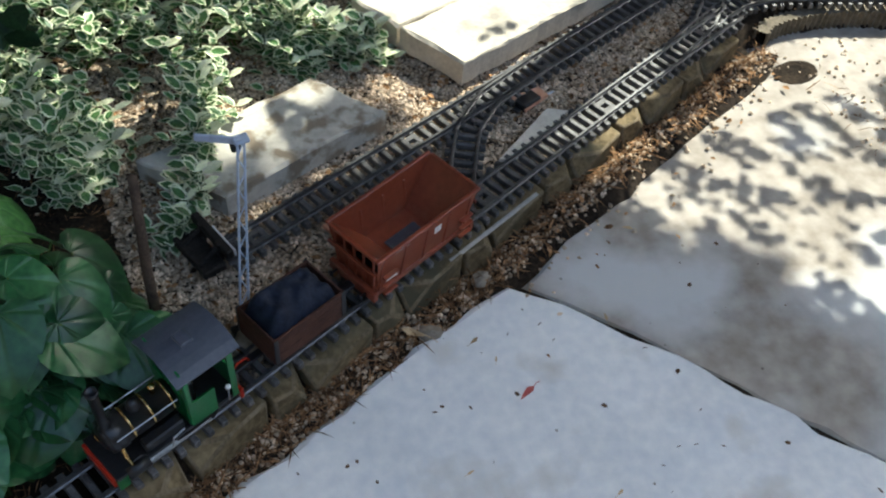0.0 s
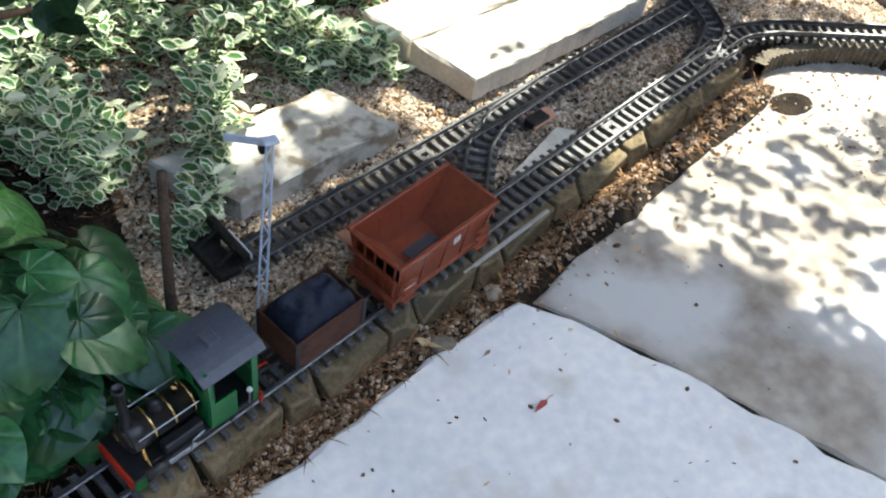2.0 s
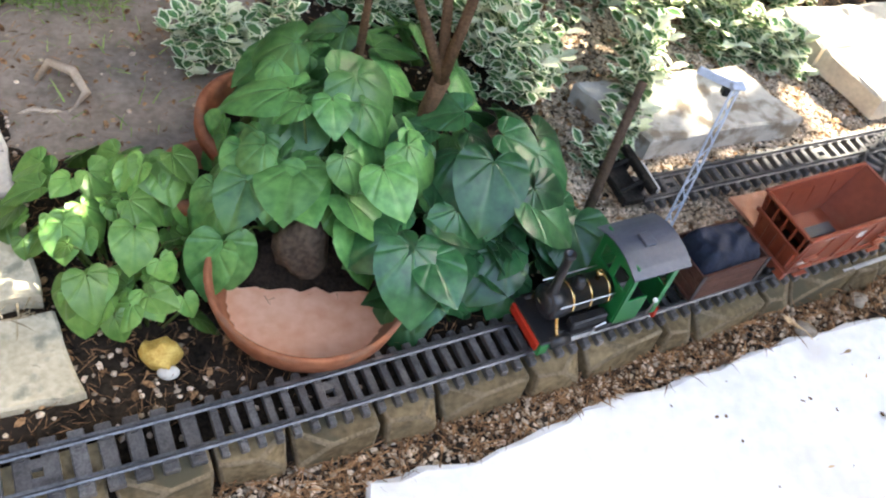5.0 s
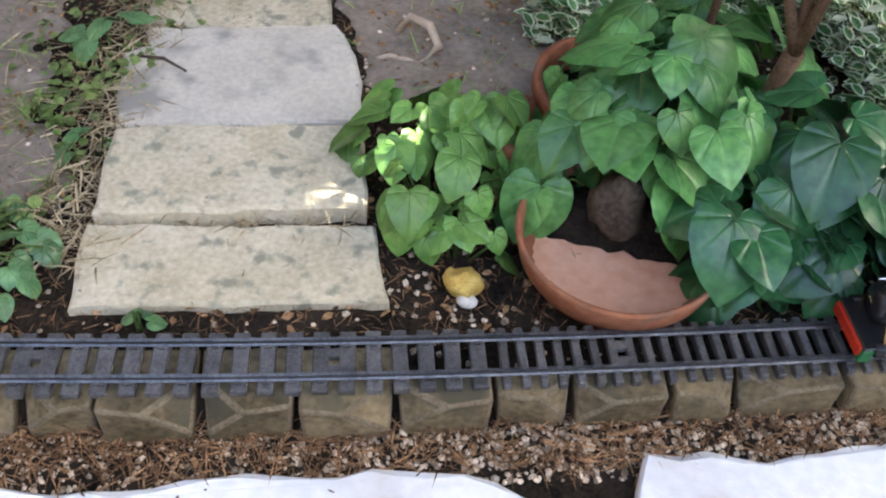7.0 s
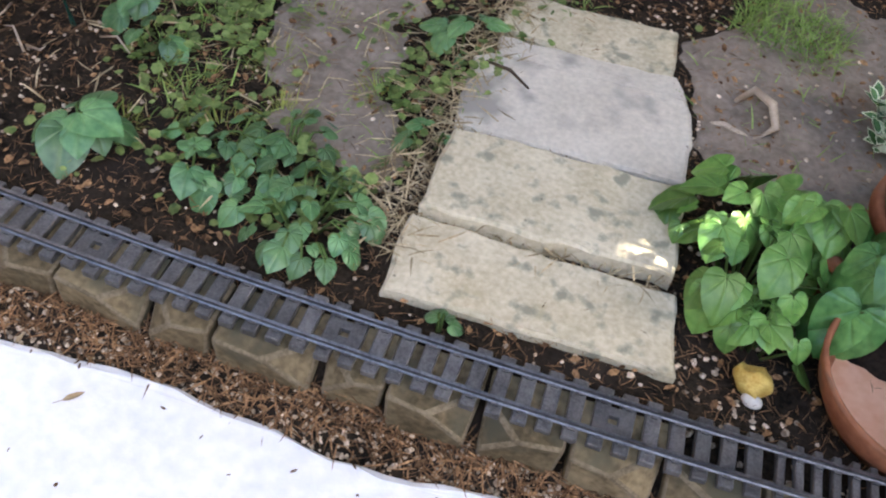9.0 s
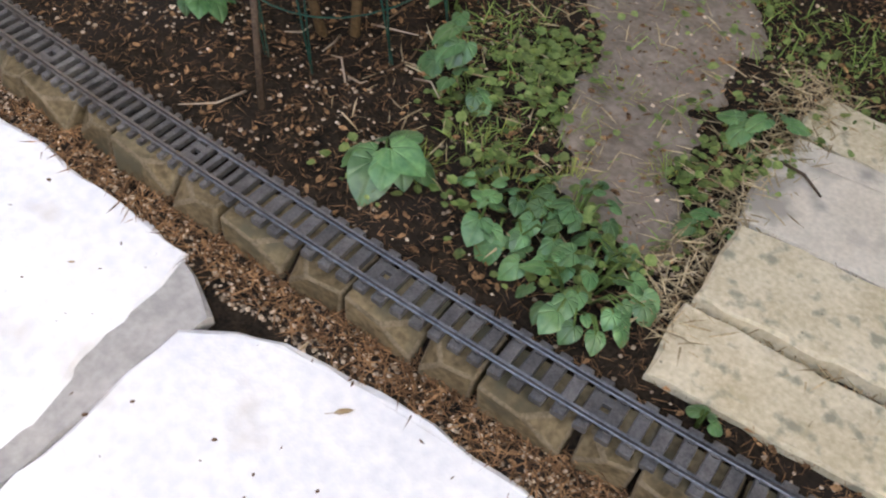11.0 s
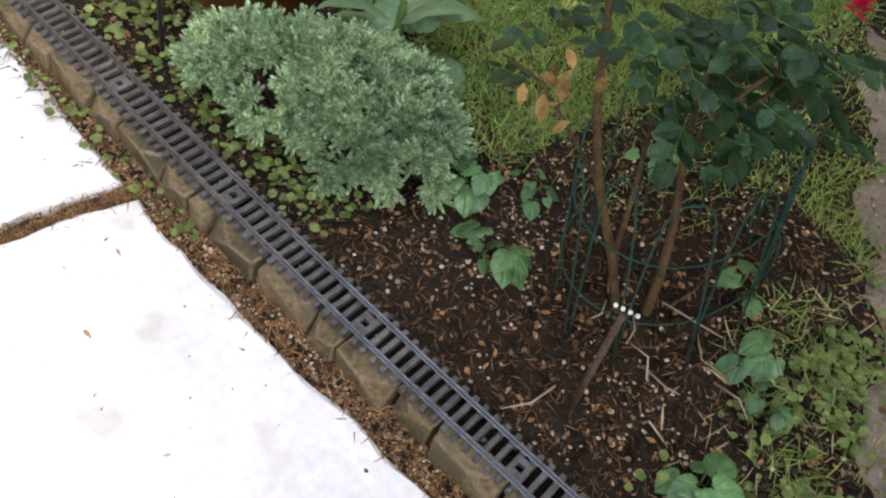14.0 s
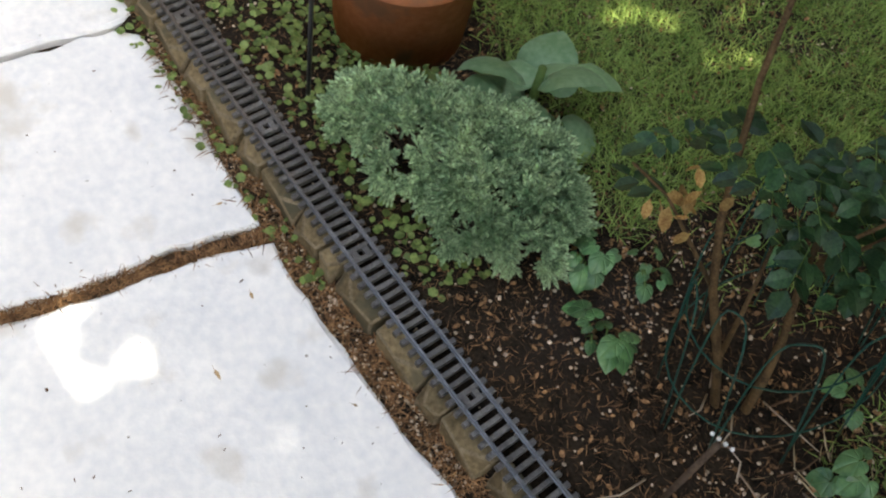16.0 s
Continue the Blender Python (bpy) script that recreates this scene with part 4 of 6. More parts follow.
def build_hopper(x):
    w = thing("hopper_wagon", "empty red-brown plastic hopper wagon with sloping ends", "model wagon", on_track(x))
    L, W, top, floor = 0.094, 0.047, 0.100, 0.036
    wheels(w, (-0.062, 0.062))
    part("underframe", box(bmesh.new(), (-0.092, -0.026, 0.012), (0.092, 0.026, 0.022), 0.001), M_BLACK, w)
    for s in (-1, 1):
        bm = box(bmesh.new(), (-0.088, s * 0.036 - 0.003, 0.014), (0.088, s * 0.036 + 0.003, 0.024), 0.001)
        part("sole_bar", bm, M_OXIDE, w)
        # side wall, a little inclined
        bm = bmesh.new()
        vs = [bm.verts.new(p) for p in ((-0.084, s * (W - 0.010), 0.024), (0.084, s * (W - 0.010), 0.024), (L, s * W, top), (-L, s * W, top), (-0.079, s * (W - 0.013), 0.024), (0.079, s * (W - 0.013), 0.024), (L - 0.003, s * (W - 0.003), top), (-L + 0.003, s * (W - 0.003), top))]
        for f in ((0, 1, 2, 3), (4, 7, 6, 5), (0, 4, 5, 1), (3, 2, 6, 7), (0, 3, 7, 4), (1, 5, 6, 2)):
            bm.faces.new([vs[k] for k in f])
        side = part("side", bm, M_OXIDE, w, "red-brown side panel")
        part("top_rim", box(bmesh.new(), (-L - 0.002, s * W - 0.003, top - 0.003), (L + 0.002, s * W + 0.003, top + 0.002), 0.001), M_OXIDE, side)
        for k in range(5):
            x0 = -0.082 + 0.041 * k
            m = pose(x0, s * (W - 0.0105 + 0.004), 0.056, s * -6.0)
            part("rib", box(bmesh.new(), (-0.002, -0.0025, -0.031), (0.002, 0.0025, 0.031), 0.0006, m), M_OXIDE, side)
        for x0, x1, z0 in ((-0.060, -0.045, 0.088), (-0.041, -0.034, 0.088), (-0.070, -0.050, 0.032)):
            part("lettering_bar", box(bmesh.new(), (x0, s * (W - 0.0008 - (top - z0) * 0.106) - 0.0006, z0), (x1, s * (W - 0.0008 - (top - z0) * 0.106) + 0.0012, z0 + 0.004)), M_WHITE, side, "small white marking")
        bm = bmesh.new()
        for a in range(4):
            bmesh.ops.create_circle(bm, cap_ends=True, segments=10, radius=0.0042, matrix=pose(0.020 + 0.0045 * math.cos(a * 1.571 + 0.785), s * (W - 0.0006 - 0.028 * 0.106 + 0.0009), 0.073 + 0.0045 * math.sin(a * 1.571 + 0.785), 90 - s * 6))
        part("emblem", bm, M_WHITE, side, "pale clover-shaped emblem")
        # sloping end sheets
        bm = bmesh.new()
        vs = [bm.verts.new(p) for p in ((s * L, -W + 0.003, top), (s * L, W - 0.003, top), (s * 0.040, W - 0.012, floor), (s * 0.040, -W + 0.012, floor), (s * (L - 0.003), -W + 0.003, top), (s * (L - 0.003), W - 0.003, top), (s * 0.037, W - 0.012, floor), (s * 0.037, -W + 0.012, floor))]
        for f in ((0, 1, 2, 3), (4, 7, 6, 5), (0, 4, 5, 1), (1, 5, 6, 2), (2, 6, 7, 3), (3, 7, 4, 0)):
            bm.faces.new([vs[k] for k in f])
        end = part("end", bm, M_OXIDE, w, "sloping red-brown end sheet")
        part("top_rim", box(bmesh.new(), (s * L - 0.003, -W + 0.004, top - 0.003), (s * L + 0.003, W - 0.004, top + 0.002), 0.001), M_OXIDE, end)
        for k in range(5):
            y = -0.034 + 0.017 * k
            part("end_rib", tube(bmesh.new(), [(s * 0.088, y, 0.024), (s * 0.092, y * 1.1, top - 0.004)], 0.002, 6), M_OXIDE, end)
        part("end_panel", box(bmesh.new(), (s * 0.086 - 0.001, -0.038, 0.026), (s * 0.086 + 0.001, 0.038, 0.062)), M_OXIDE, end)
        part("end_beam", box(bmesh.new(), (s * 0.093 - 0.004, -0.044, 0.014), (s * 0.093 + 0.004, 0.044, 0.030), 0.001), M_OXIDE, end)
        part("end_bar", box(bmesh.new(), (s * 0.096 - 0.002, -0.044, 0.066), (s * 0.096 + 0.002, 0.044, 0.072), 0.0006), M_OXIDE, end)
        part("coupling", box(bmesh.new(), (s * 0.112 - 0.018, -0.007, 0.014), (s * 0.112 + 0.018, 0.007, 0.020), 0.001), M_BLACK, w)
        for k in range(2):
            bm = bmesh.new()
            lathe(bm, [(0, 0), (0.002, 0), (0.002, 0.009), (0.005, 0.010), (0.005, 0.012), (0, 0.012)], 12, pose(s * 0.097, (k - 0.5) * 0.056, 0.022, 0, s * 90, 0))
            part("buffer", bm, M_BLACK, w, smooth=True)
        for k in range(3):
            part("step", box(bmesh.new(), (s * 0.072 - 0.012, -0.052, 0.026 + 0.016 * k), (s * 0.072 + 0.012, -0.046, 0.029 + 0.016 * k), 0.0005), M_OXIDE, w)
    part("floor", box(bmesh.new(), (-0.041, -W + 0.012, floor - 0.003), (0.041, W - 0.012, floor)), M_OXIDE, w)
    bm = bmesh.new()
    box(bm, (-0.028, -0.009, floor), (0.028, 0.009, floor + 0.003), 0.0008)
    part("floor_weight", bm, M_ROOF, w, "scuffed grey metal strip on the floor")


X_TRAIN = 0.927
build_loco(X_TRAIN)
build_tender(X_TRAIN + 0.246)
build_hopper(X_TRAIN + 0.43)


def off_line(x, y):
    return y - bed_edge(x)




# ---- heart-leaved plants ----
def heart_mesh(name, mat, curl, fold):
    """A heart-shaped leaf, its notch at the origin and its tip along x, with a fold along the midrib and a waved rim."""
    key = [(0.0, 0.0), (-0.12, 0.05), (-0.21, 0.16), (-0.22, 0.30), (-0.14, 0.43), (0.02, 0.51), (0.20, 0.53), (0.38, 0.50), (0.56, 0.425), (0.73, 0.305), (0.88, 0.15), (1.0, 0.0)]
    ribs = [0.0, 0.01, 0.02, 0.04, 0.08, 0.16, 0.28, 0.42, 0.58, 0.73, 0.87, 1.0]
    bm = bmesh.new()

    def height(x, y):
        a = math.atan2(abs(y), x + 0.12)
        wave = 0.016 * math.cos(8 * a) * min(1, math.hypot(x, y) * 2.5)
        return fold * abs(y) - curl * (x - 0.12) ** 2 - 1.3 * curl * y * y + wave - 0.02 * math.exp(-(y / 0.05) ** 2)
    mid = [bm.verts.new((x, 0, height(x, 0))) for x in ribs]
    for s in (-1, 1):
        rows = [mid]
        for q in (0.3, 0.65, 1.0):
            row = [mid[0]]
            for (x, y), xm in zip(key[1:-1], ribs[1:-1]):
                px_, py_ = xm + (x - xm) * q, s * y * q
                row.append(bm.verts.new((px_, py_, height(px_, py_))))
            rows.append(row + [mid[-1]])
        for a, b in zip(rows, rows[1:]):
            for k in range(len(a) - 1):
                f = []
                for v in (a[k], a[k + 1], b[k + 1], b[k]):
                    if v not in f:
                        f.append(v)
                if len(f) > 2:
                    bm.faces.new(f)
    return mesh_of(bm, name, mat, True)


HEARTS = [heart_mesh("leaf", M_HEART, c, f) for c, f in ((0.35, 0.10), (0.22, 0.22), (0.5, 0.05))]
HEARTS_SHADED = [heart_mesh("leaf", M_HEART_SHADED, c, f) for c, f in ((0.35, 0.10), (0.22, 0.22), (0.5, 0.05))]
HEARTS_MID = [heart_mesh("leaf", M_HEART_MID, c, f) for c, f in ((0.3, 0.15), (0.45, 0.1))]
HEARTS_LIGHT = [heart_mesh("leaf", M_HEART_LIGHT, c, f) for c, f in ((0.35, 0.12), (0.2, 0.25))]


def heart_plant(label, blobs, count, size, meshes, rng, lean=0.9, group=""):
    """Leaves on bent stalks over a mound made of blobs (x, y, z of the foot, radius, height)."""
    plant = thing("heart_leaf_plant", label, "plant", group=group)
    stalks = bmesh.new()
    k, placed = 0, []
    while k < count:
        bx, by, bz, br, bh = blobs[k % len(blobs)]
        a, r = rng.uniform(0, 6.283), math.sqrt(rng.random())
        d = Vector((math.cos(a), math.sin(a), 0))
        z = bz + bh * (math.sqrt(max(0.02, 1 - r * r)) * rng.uniform(0.75, 1.05)) + 0.01
        p = Vector((bx, by, 0)) + d * r * br
        p.z = z
        if off_line(p.x, p.y) < 0.052 + 0.3 * size or ((p.x - 0.635) ** 2 + (p.y - 0.950) ** 2 < 0.110 ** 2 and size > 0.06) or (p.x - 0.475) ** 2 + (p.y - 1.165) ** 2 < 0.045 ** 2 or (p.x - 0.49) ** 2 + (p.y - 0.90) ** 2 < 0.06 ** 2:
            if rng.random() < 0.02:
                k += 1
            continue
        k += 1
        s = size * rng.choice((0.55, 0.75, 0.95, 1.1)) * rng.uniform(0.9, 1.1)
        # most leaves face the light to the south side of the clump and up
        out = (d * (0.35 + r) + Vector((0.05, -0.55, 0))).normalized()
        yaw = math.atan2(out.y, out.x) + rng.uniform(-0.7, 0.7)
        pitch = -lean * (0.25 + 0.75 * r) + rng.uniform(-0.25, 0.3)
        ob = new("leaf", rng.choice(meshes))
        ob.parent = plant
        ob.matrix_basis = Matrix.Translation(p) @ Euler((rng.uniform(-0.35, 0.35), -pitch, yaw)).to_matrix().to_4x4() @ Matrix.Diagonal((s, s, s, 1))
        if k % 2:
            foot = Vector((bx, by, bz)) + d * r * br * 0.35
            tube(stalks, [foot, foot.lerp(p, 0.55) + Vector((0, 0, 0.02)), p], [0.0022, 0.0018, 0.0014], 5)
    tagged(part("stalk", stalks, M_STEM, plant, smooth=True), kind="stuff")
    return plant


rng = random.Random(21)
heart_plant("large clump of green heart-shaped leaves in a pot", [(0.66, 1.13, 0.06, 0.16, 0.19), (0.66, 1.22, 0.05, 0.14, 0.20), (0.62, 1.07, 0.06, 0.10, 0.13), (0.72, 1.30, 0.04, 0.17, 0.16)], 120, 0.080, HEARTS, rng)
# Same leaf shapes as the pot's clump; their deeper shade is in the colour.
heart_plant("clump of heart-shaped leaves under the shrub, coloured for deep shade", [(0.84, 1.14, 0.04, 0.16, 0.17), (0.94, 1.06, 0.02, 0.13, 0.11), (0.78, 1.03, 0.03, 0.12, 0.12)], 92, 0.078, HEARTS_SHADED, rng)
heart_plant("low clump of heart-shaped leaves beside the track, coloured for deep shade", [(0.86, 0.99, 0.03, 0.11, 0.10), (0.97, 1.02, 0.03, 0.09, 0.08), (0.80, 0.975, 0.03, 0.05, 0.06)], 38, 0.070, HEARTS_SHADED, rng)
heart_plant("bright green heart-leaved plant leaning over a stone", [(0.42, 1.03, 0.03, 0.10, 0.10), (0.37, 1.10, 0.03, 0.09, 0.10), (0.46, 0.96, 0.03, 0.06, 0.06), (0.46, 1.14, 0.03, 0.06, 0.14)], 104, 0.046, HEARTS_LIGHT, rng)
for x, y, r, h, n, size in ((-0.36, 0.715, 0.05, 0.04, 7, 0.045), (-0.43, 0.88, 0.04, 0.04, 5, 0.034), (-0.375, 0.705, 0.04, 0.05, 4, 0.055), (-0.06, 0.77, 0.09, 0.03, 32, 0.030), (-0.15, 0.84, 0.09, 0.03, 24, 0.028), (-0.22, 0.80, 0.08, 0.03, 17, 0.026), (-0.49, 0.93, 0.04, 0.06, 8, 0.042), (-0.02, 0.98, 0.03, 0.03, 4, 0.034), (-0.10, 1.19, 0.05, 0.05, 8, 0.034), (-0.82, 0.69, 0.035, 0.045, 8, 0.036), (-0.865, 0.675, 0.035, 0.04, 6, 0.032), (-0.98, 0.74, 0.045, 0.05, 9, 0.034), (-0.93, 0.81, 0.05, 0.035, 9, 0.029), (-0.88, 1.08, 0.05, 0.04, 7, 0.034), (-0.60, 1.02, 0.04, 0.04, 6, 0.036), (-0.22, 0.74, 0.05, 0.03, 7, 0.034), (0.16, 0.745, 0.015, 0.02, 3, 0.026), (0.42, 0.815, 0.02, 0.02, 3, 0.034)):
    heart_plant("small self-sown plant with soft green leaves", [(x, y, ground_z(x, y), r, h)], n, size, HEARTS_MID, rng, 0.5, "self-sown plants")


# ---- pots ----
def pot(name, label, x, y, z, r0, r1, h, mat, lean=(0, 0), soil=True, rim=0.012):
    p = thing(name, label, "plant pot", pose(x, y, z, *lean, 0), "terracotta pots")
    bm = bmesh.new()
    t = 0.008
    lathe(bm, [(0, 0), (r0, 0), (r0 + (r1 - r0) * 0.72, h * 0.78), (r1, h * 0.78), (r1 + 0.003, h * 0.80), (r1 + 0.003, h - 0.003), (r1, h), (r1 - t, h), (r1 - t - rim * 0.2, h * 0.8), (r0 - t, t * 1.5), (0, t * 1.5)], 40)
    part("body", bm, mat, p, smooth=True)
    if soil:
        bm = bmesh.new()
        lathe(bm, [(0, h * 0.66 + 0.008), (r1 * 0.5, h * 0.66 + 0.004), (r1 - t - 0.010, h * 0.62)], 24)
        part("soil", bm, M_SOIL, p, smooth=True)
    return p


bowl = thing("bowl", "wide shallow terracotta bowl with a dark soil heap", "plant bowl", pose(0.648, 0.997, 0.034), "terracotta pots")
bm = bmesh.new()
lathe(bm, [(0, 0), (0.098, 0), (0.116, 0.030), (0.124, 0.062), (0.123, 0.065), (0.118, 0.065), (0.109, 0.030), (0.094, 0.012), (0, 0.010)], 48)
part("body", bm, M_TERRA_AGED, bowl, smooth=True)
# Inner face, paler and smoother than the bowl's body.
bm = bmesh.new()
lathe(bm, [(0, 0.0135), (0.096, 0.0145), (0.107, 0.026)], 40)
part("inside", bm, M_TERRA_PALE, bowl, "pale smooth inner face", True)
bm = bmesh.new()
for j in range(15):
    for i in range(25):
        u, v = i / 24 * 2 - 1, j / 14
        bm.verts.new((u * 0.108 * math.sqrt(max(0.05, 1 - (0.1 + v * 0.78) ** 2)), 0.012 + 0.092 * v + 0.006 * noise.noise(Vector((u * 6, v * 4, 0))), 0.016 + 0.040 * min(1, v * 2.2) * (1 - 0.2 * u * u) + 0.008 * noise.noise(Vector((u * 5, v * 6, 3)))))
bm.verts.ensure_lookup_table()
for j in range(14):
    for i in range(24):
        bm.faces.new([bm.verts[j * 25 + i], bm.verts[j * 25 + i + 1], bm.verts[(j + 1) * 25 + i + 1], bm.verts[(j + 1) * 25 + i]])
part("soil", bm, M_SOIL, bowl, "dark moist soil heap", True)
pot("plant_pot", "leaning terracotta pot half hidden by leaves", 0.578, 1.248, 0.01, 0.065, 0.086, 0.11, M_TERRA_AGED, (6, 4))
pot("plant_pot", "terracotta pot sunk among the leaves", 0.512, 1.138, 0.012, 0.045, 0.064, 0.09, M_TERRA_AGED, (-4, 8))
pot("plant_pot", "large orange terracotta pot on the lawn's edge", -1.585, 0.655, 0.02, 0.126, 0.146, 0.26, M_TERRA)

bm = bmesh.new()
bmesh.ops.create_icosphere(bm, subdivisions=3, radius=1.0)
for v in bm.verts:
    v.co *= 1 + 0.30 * noise.noise(v.co * 1.5) + 0.10 * noise.noise(v.co * 4)
    v.co.z = max(v.co.z, -0.8)
STONE_DARK = mesh_of(bm.copy(), "field_stone", M_STONE_DARK, True)
STONE_MESH = mesh_of(bm, "field_stone", M_STONE, True)


def stone(x, y, z, s, label, mesh=STONE_MESH, yaw=0):
    ob = new("field_stone", mesh)
    ob.matrix_basis = pose(x, y, z, 0, 0, yaw) @ Matrix.Diagonal((*s, 1))
    return tagged(ob, label, "stone", "loose stones")


stone(0.640, 1.045, 0.085, (0.036, 0.030, 0.055), "dark brown stone standing in the terracotta bowl", STONE_DARK)
stone(1.06, 1.03, 0.045, (0.040, 0.026, 0.020), "grey-brown stone by the signal's foot", yaw=20)
stone(1.12, 1.06, 0.045, (0.032, 0.022, 0.018), "grey-brown stone by the signal's foot", yaw=60)
stone(1.36, 1.015, -0.004, (0.020, 0.013, 0.012), "dark pebble beside the patio", yaw=-30)
stone(1.47, 1.075, -0.004, (0.016, 0.013, 0.011), "grey pebble at the slab's corner", yaw=30)


# ---- shrubs ----
def build_shrub():
    shrub = thing("shrub", "open shrub with forked reddish stems over the clump", "shrub")
    bm = bmesh.new()
    tube(bm, [(0.79, 1.235, 0.02), (0.787, 1.21, 0.11), (0.785, 1.19, 0.20), (0.79, 1.175, 0.26)], [0.012, 0.011, 0.0105, 0.012], 10)
    for pts in ([(0.79, 1.175, 0.26), (0.76, 1.18, 0.33), (0.72, 1.20, 0.42), (0.68, 1.23, 0.55), (0.66, 1.26, 0.75)],
                [(0.79, 1.175, 0.26), (0.80, 1.17, 0.36), (0.815, 1.18, 0.48), (0.83, 1.20, 0.66), (0.84, 1.24, 0.85)],
                [(0.79, 1.175, 0.255), (0.78, 1.19, 0.36), (0.765, 1.22, 0.50), (0.76, 1.26, 0.72)],
                [(0.81, 1.17, 0.42), (0.85, 1.19, 0.50), (0.88, 1.24, 0.62), (0.90, 1.30, 0.8)],
                [(0.73, 1.195, 0.40), (0.735, 1.25, 0.50), (0.75, 1.32, 0.66)],
                [(0.85, 1.19, 0.50), (0.91, 1.205, 0.50), (0.96, 1.215, 0.495)],
                [(0.72, 1.20, 0.42), (0.715, 1.17, 0.46), (0.72, 1.15, 0.48)],
                [(0.81, 1.175, 0.42), (0.815, 1.155, 0.46), (0.81, 1.14, 0.48)],
                [(0.70, 1.30, 0.03), (0.70, 1.27, 0.2), (0.70, 1.25, 0.42), (0.71, 1.26, 0.7)]):
        tube(bm, pts, [0.0080 * (1 - 0.75 * k / (len(pts) - 1)) for k in range(len(pts))], 8)
    part("stem", bm, M_BARK, shrub, smooth=True)
    places = []
    r = random.Random(8)
    for _ in range(150):
        b = r.choice([(0.66, 1.30, 0.74), (0.84, 1.30, 0.85), (0.76, 1.32, 0.72), (0.90, 1.36, 0.8), (0.75, 1.38, 0.68)])
        places.append(turn(r.uniform(0, 6.3), r.uniform(-0.8, 0.3), r.uniform(-0.5, 0.5), r.uniform(0.035, 0.06), (b[0] + r.gauss(0, 0.05), b[1] + r.gauss(0, 0.05), b[2] + r.gauss(0, 0.04))))
    for b in ((0.72, 1.15, 0.48), (0.81, 1.14, 0.485), (0.955, 1.215, 0.50), (0.86, 1.13, 0.47)):
        for _ in range(6):
            places.append(turn(r.uniform(0, 6.3), r.uniform(-0.6, 0.2), r.uniform(-0.4, 0.4), r.uniform(0.035, 0.055), (b[0] + r.gauss(0, 0.012), b[1] + r.gauss(0, 0.012), b[2] + r.gauss(0, 0.008))))
    tagged(cloud("leaves", *BROAD_OVAL, None, places, [M_ROSE_LEAF], shrub), kind="stuff")


OVAL = ([(0, 0, 0), (0.3, 0.24, 0.06), (0.7, 0.22, 0.04), (1, 0, -0.06), (0.7, -0.22, 0.04), (0.3, -0.24, 0.06), (0.5, 0, 0.0)], [(0, 6, 1), (1, 6, 2), (2, 6, 3), (3, 6, 4), (4, 6, 5), (5, 6, 0)])
VARIEGATED = ([(0, 0, 0), (0.22, 0.26, 0.07), (0.60, 0.28, 0.07), (1, 0, -0.06), (0.60, -0.28, 0.07), (0.22, -0.26, 0.07), (0.06, 0, 0.006), (0.26, 0.185, 0.045), (0.59, 0.20, 0.045), (0.89, 0, -0.03), (0.59, -0.20, 0.045), (0.26, -0.185, 0.045)],
              [(0, 1, 7, 6), (1, 2, 8, 7), (2, 3, 9, 8), (3, 4, 10, 9), (4, 5, 11, 10), (5, 0, 6, 11), (6, 7, 8, 9), (6, 9, 10, 11)], [1, 1, 1, 1, 1, 1, 0, 0])
NARROW = ([(x, y * 0.85, z) for x, y, z in OVAL[0]], OVAL[1])
BROAD_OVAL = ([(x, y * 1.35, z) for x, y, z in OVAL[0]], OVAL[1])
ROUND = ([(x, y * 1.75, z) for x, y, z in OVAL[0]], OVAL[1])


def sprigs(r, mounds, count, size, per=7, up=0.6, inward=0.25, lumps=0.25, rise=0.9):
    """Leaves set in whorls at the tips of shoots over the mounds; returns their 4x4s and the shoots' lines."""
    places, shoots = [], []
    for k in range(count):
        mx, my, mz, rx, ry, h = mounds[k % len(mounds)]
        a, q = r.uniform(0, 6.283), math.sqrt(r.random())
        lump = 1 + lumps * noise.noise(Vector((mx * 9 + math.cos(a) * q * 4, my * 9 + math.sin(a) * q * 4, q * 3)))
        d = 1 - inward * r.random() ** 2
        p = Vector((mx + rx * q * math.cos(a) * lump, my + ry * q * math.sin(a) * lump, mz + h * math.sqrt(max(0.03, 1 - q * q)) * lump * d))
        axis = Vector((q * math.cos(a), q * math.sin(a), up)).normalized()
        shoots.append((p - axis * size * 3, p))
        for j in range(per):
            yaw = j * 2.4 + r.uniform(-0.3, 0.3)
            pitch = rise - 0.25 * (j // 3) + r.uniform(-0.35, 0.25) - 0.5 * q
            base = p - axis * size * 0.55 * (j // 2)
            places.append(turn(yaw, pitch, r.uniform(-0.4, 0.4), size * r.uniform(0.7, 1.2), base))
    return places, shoots


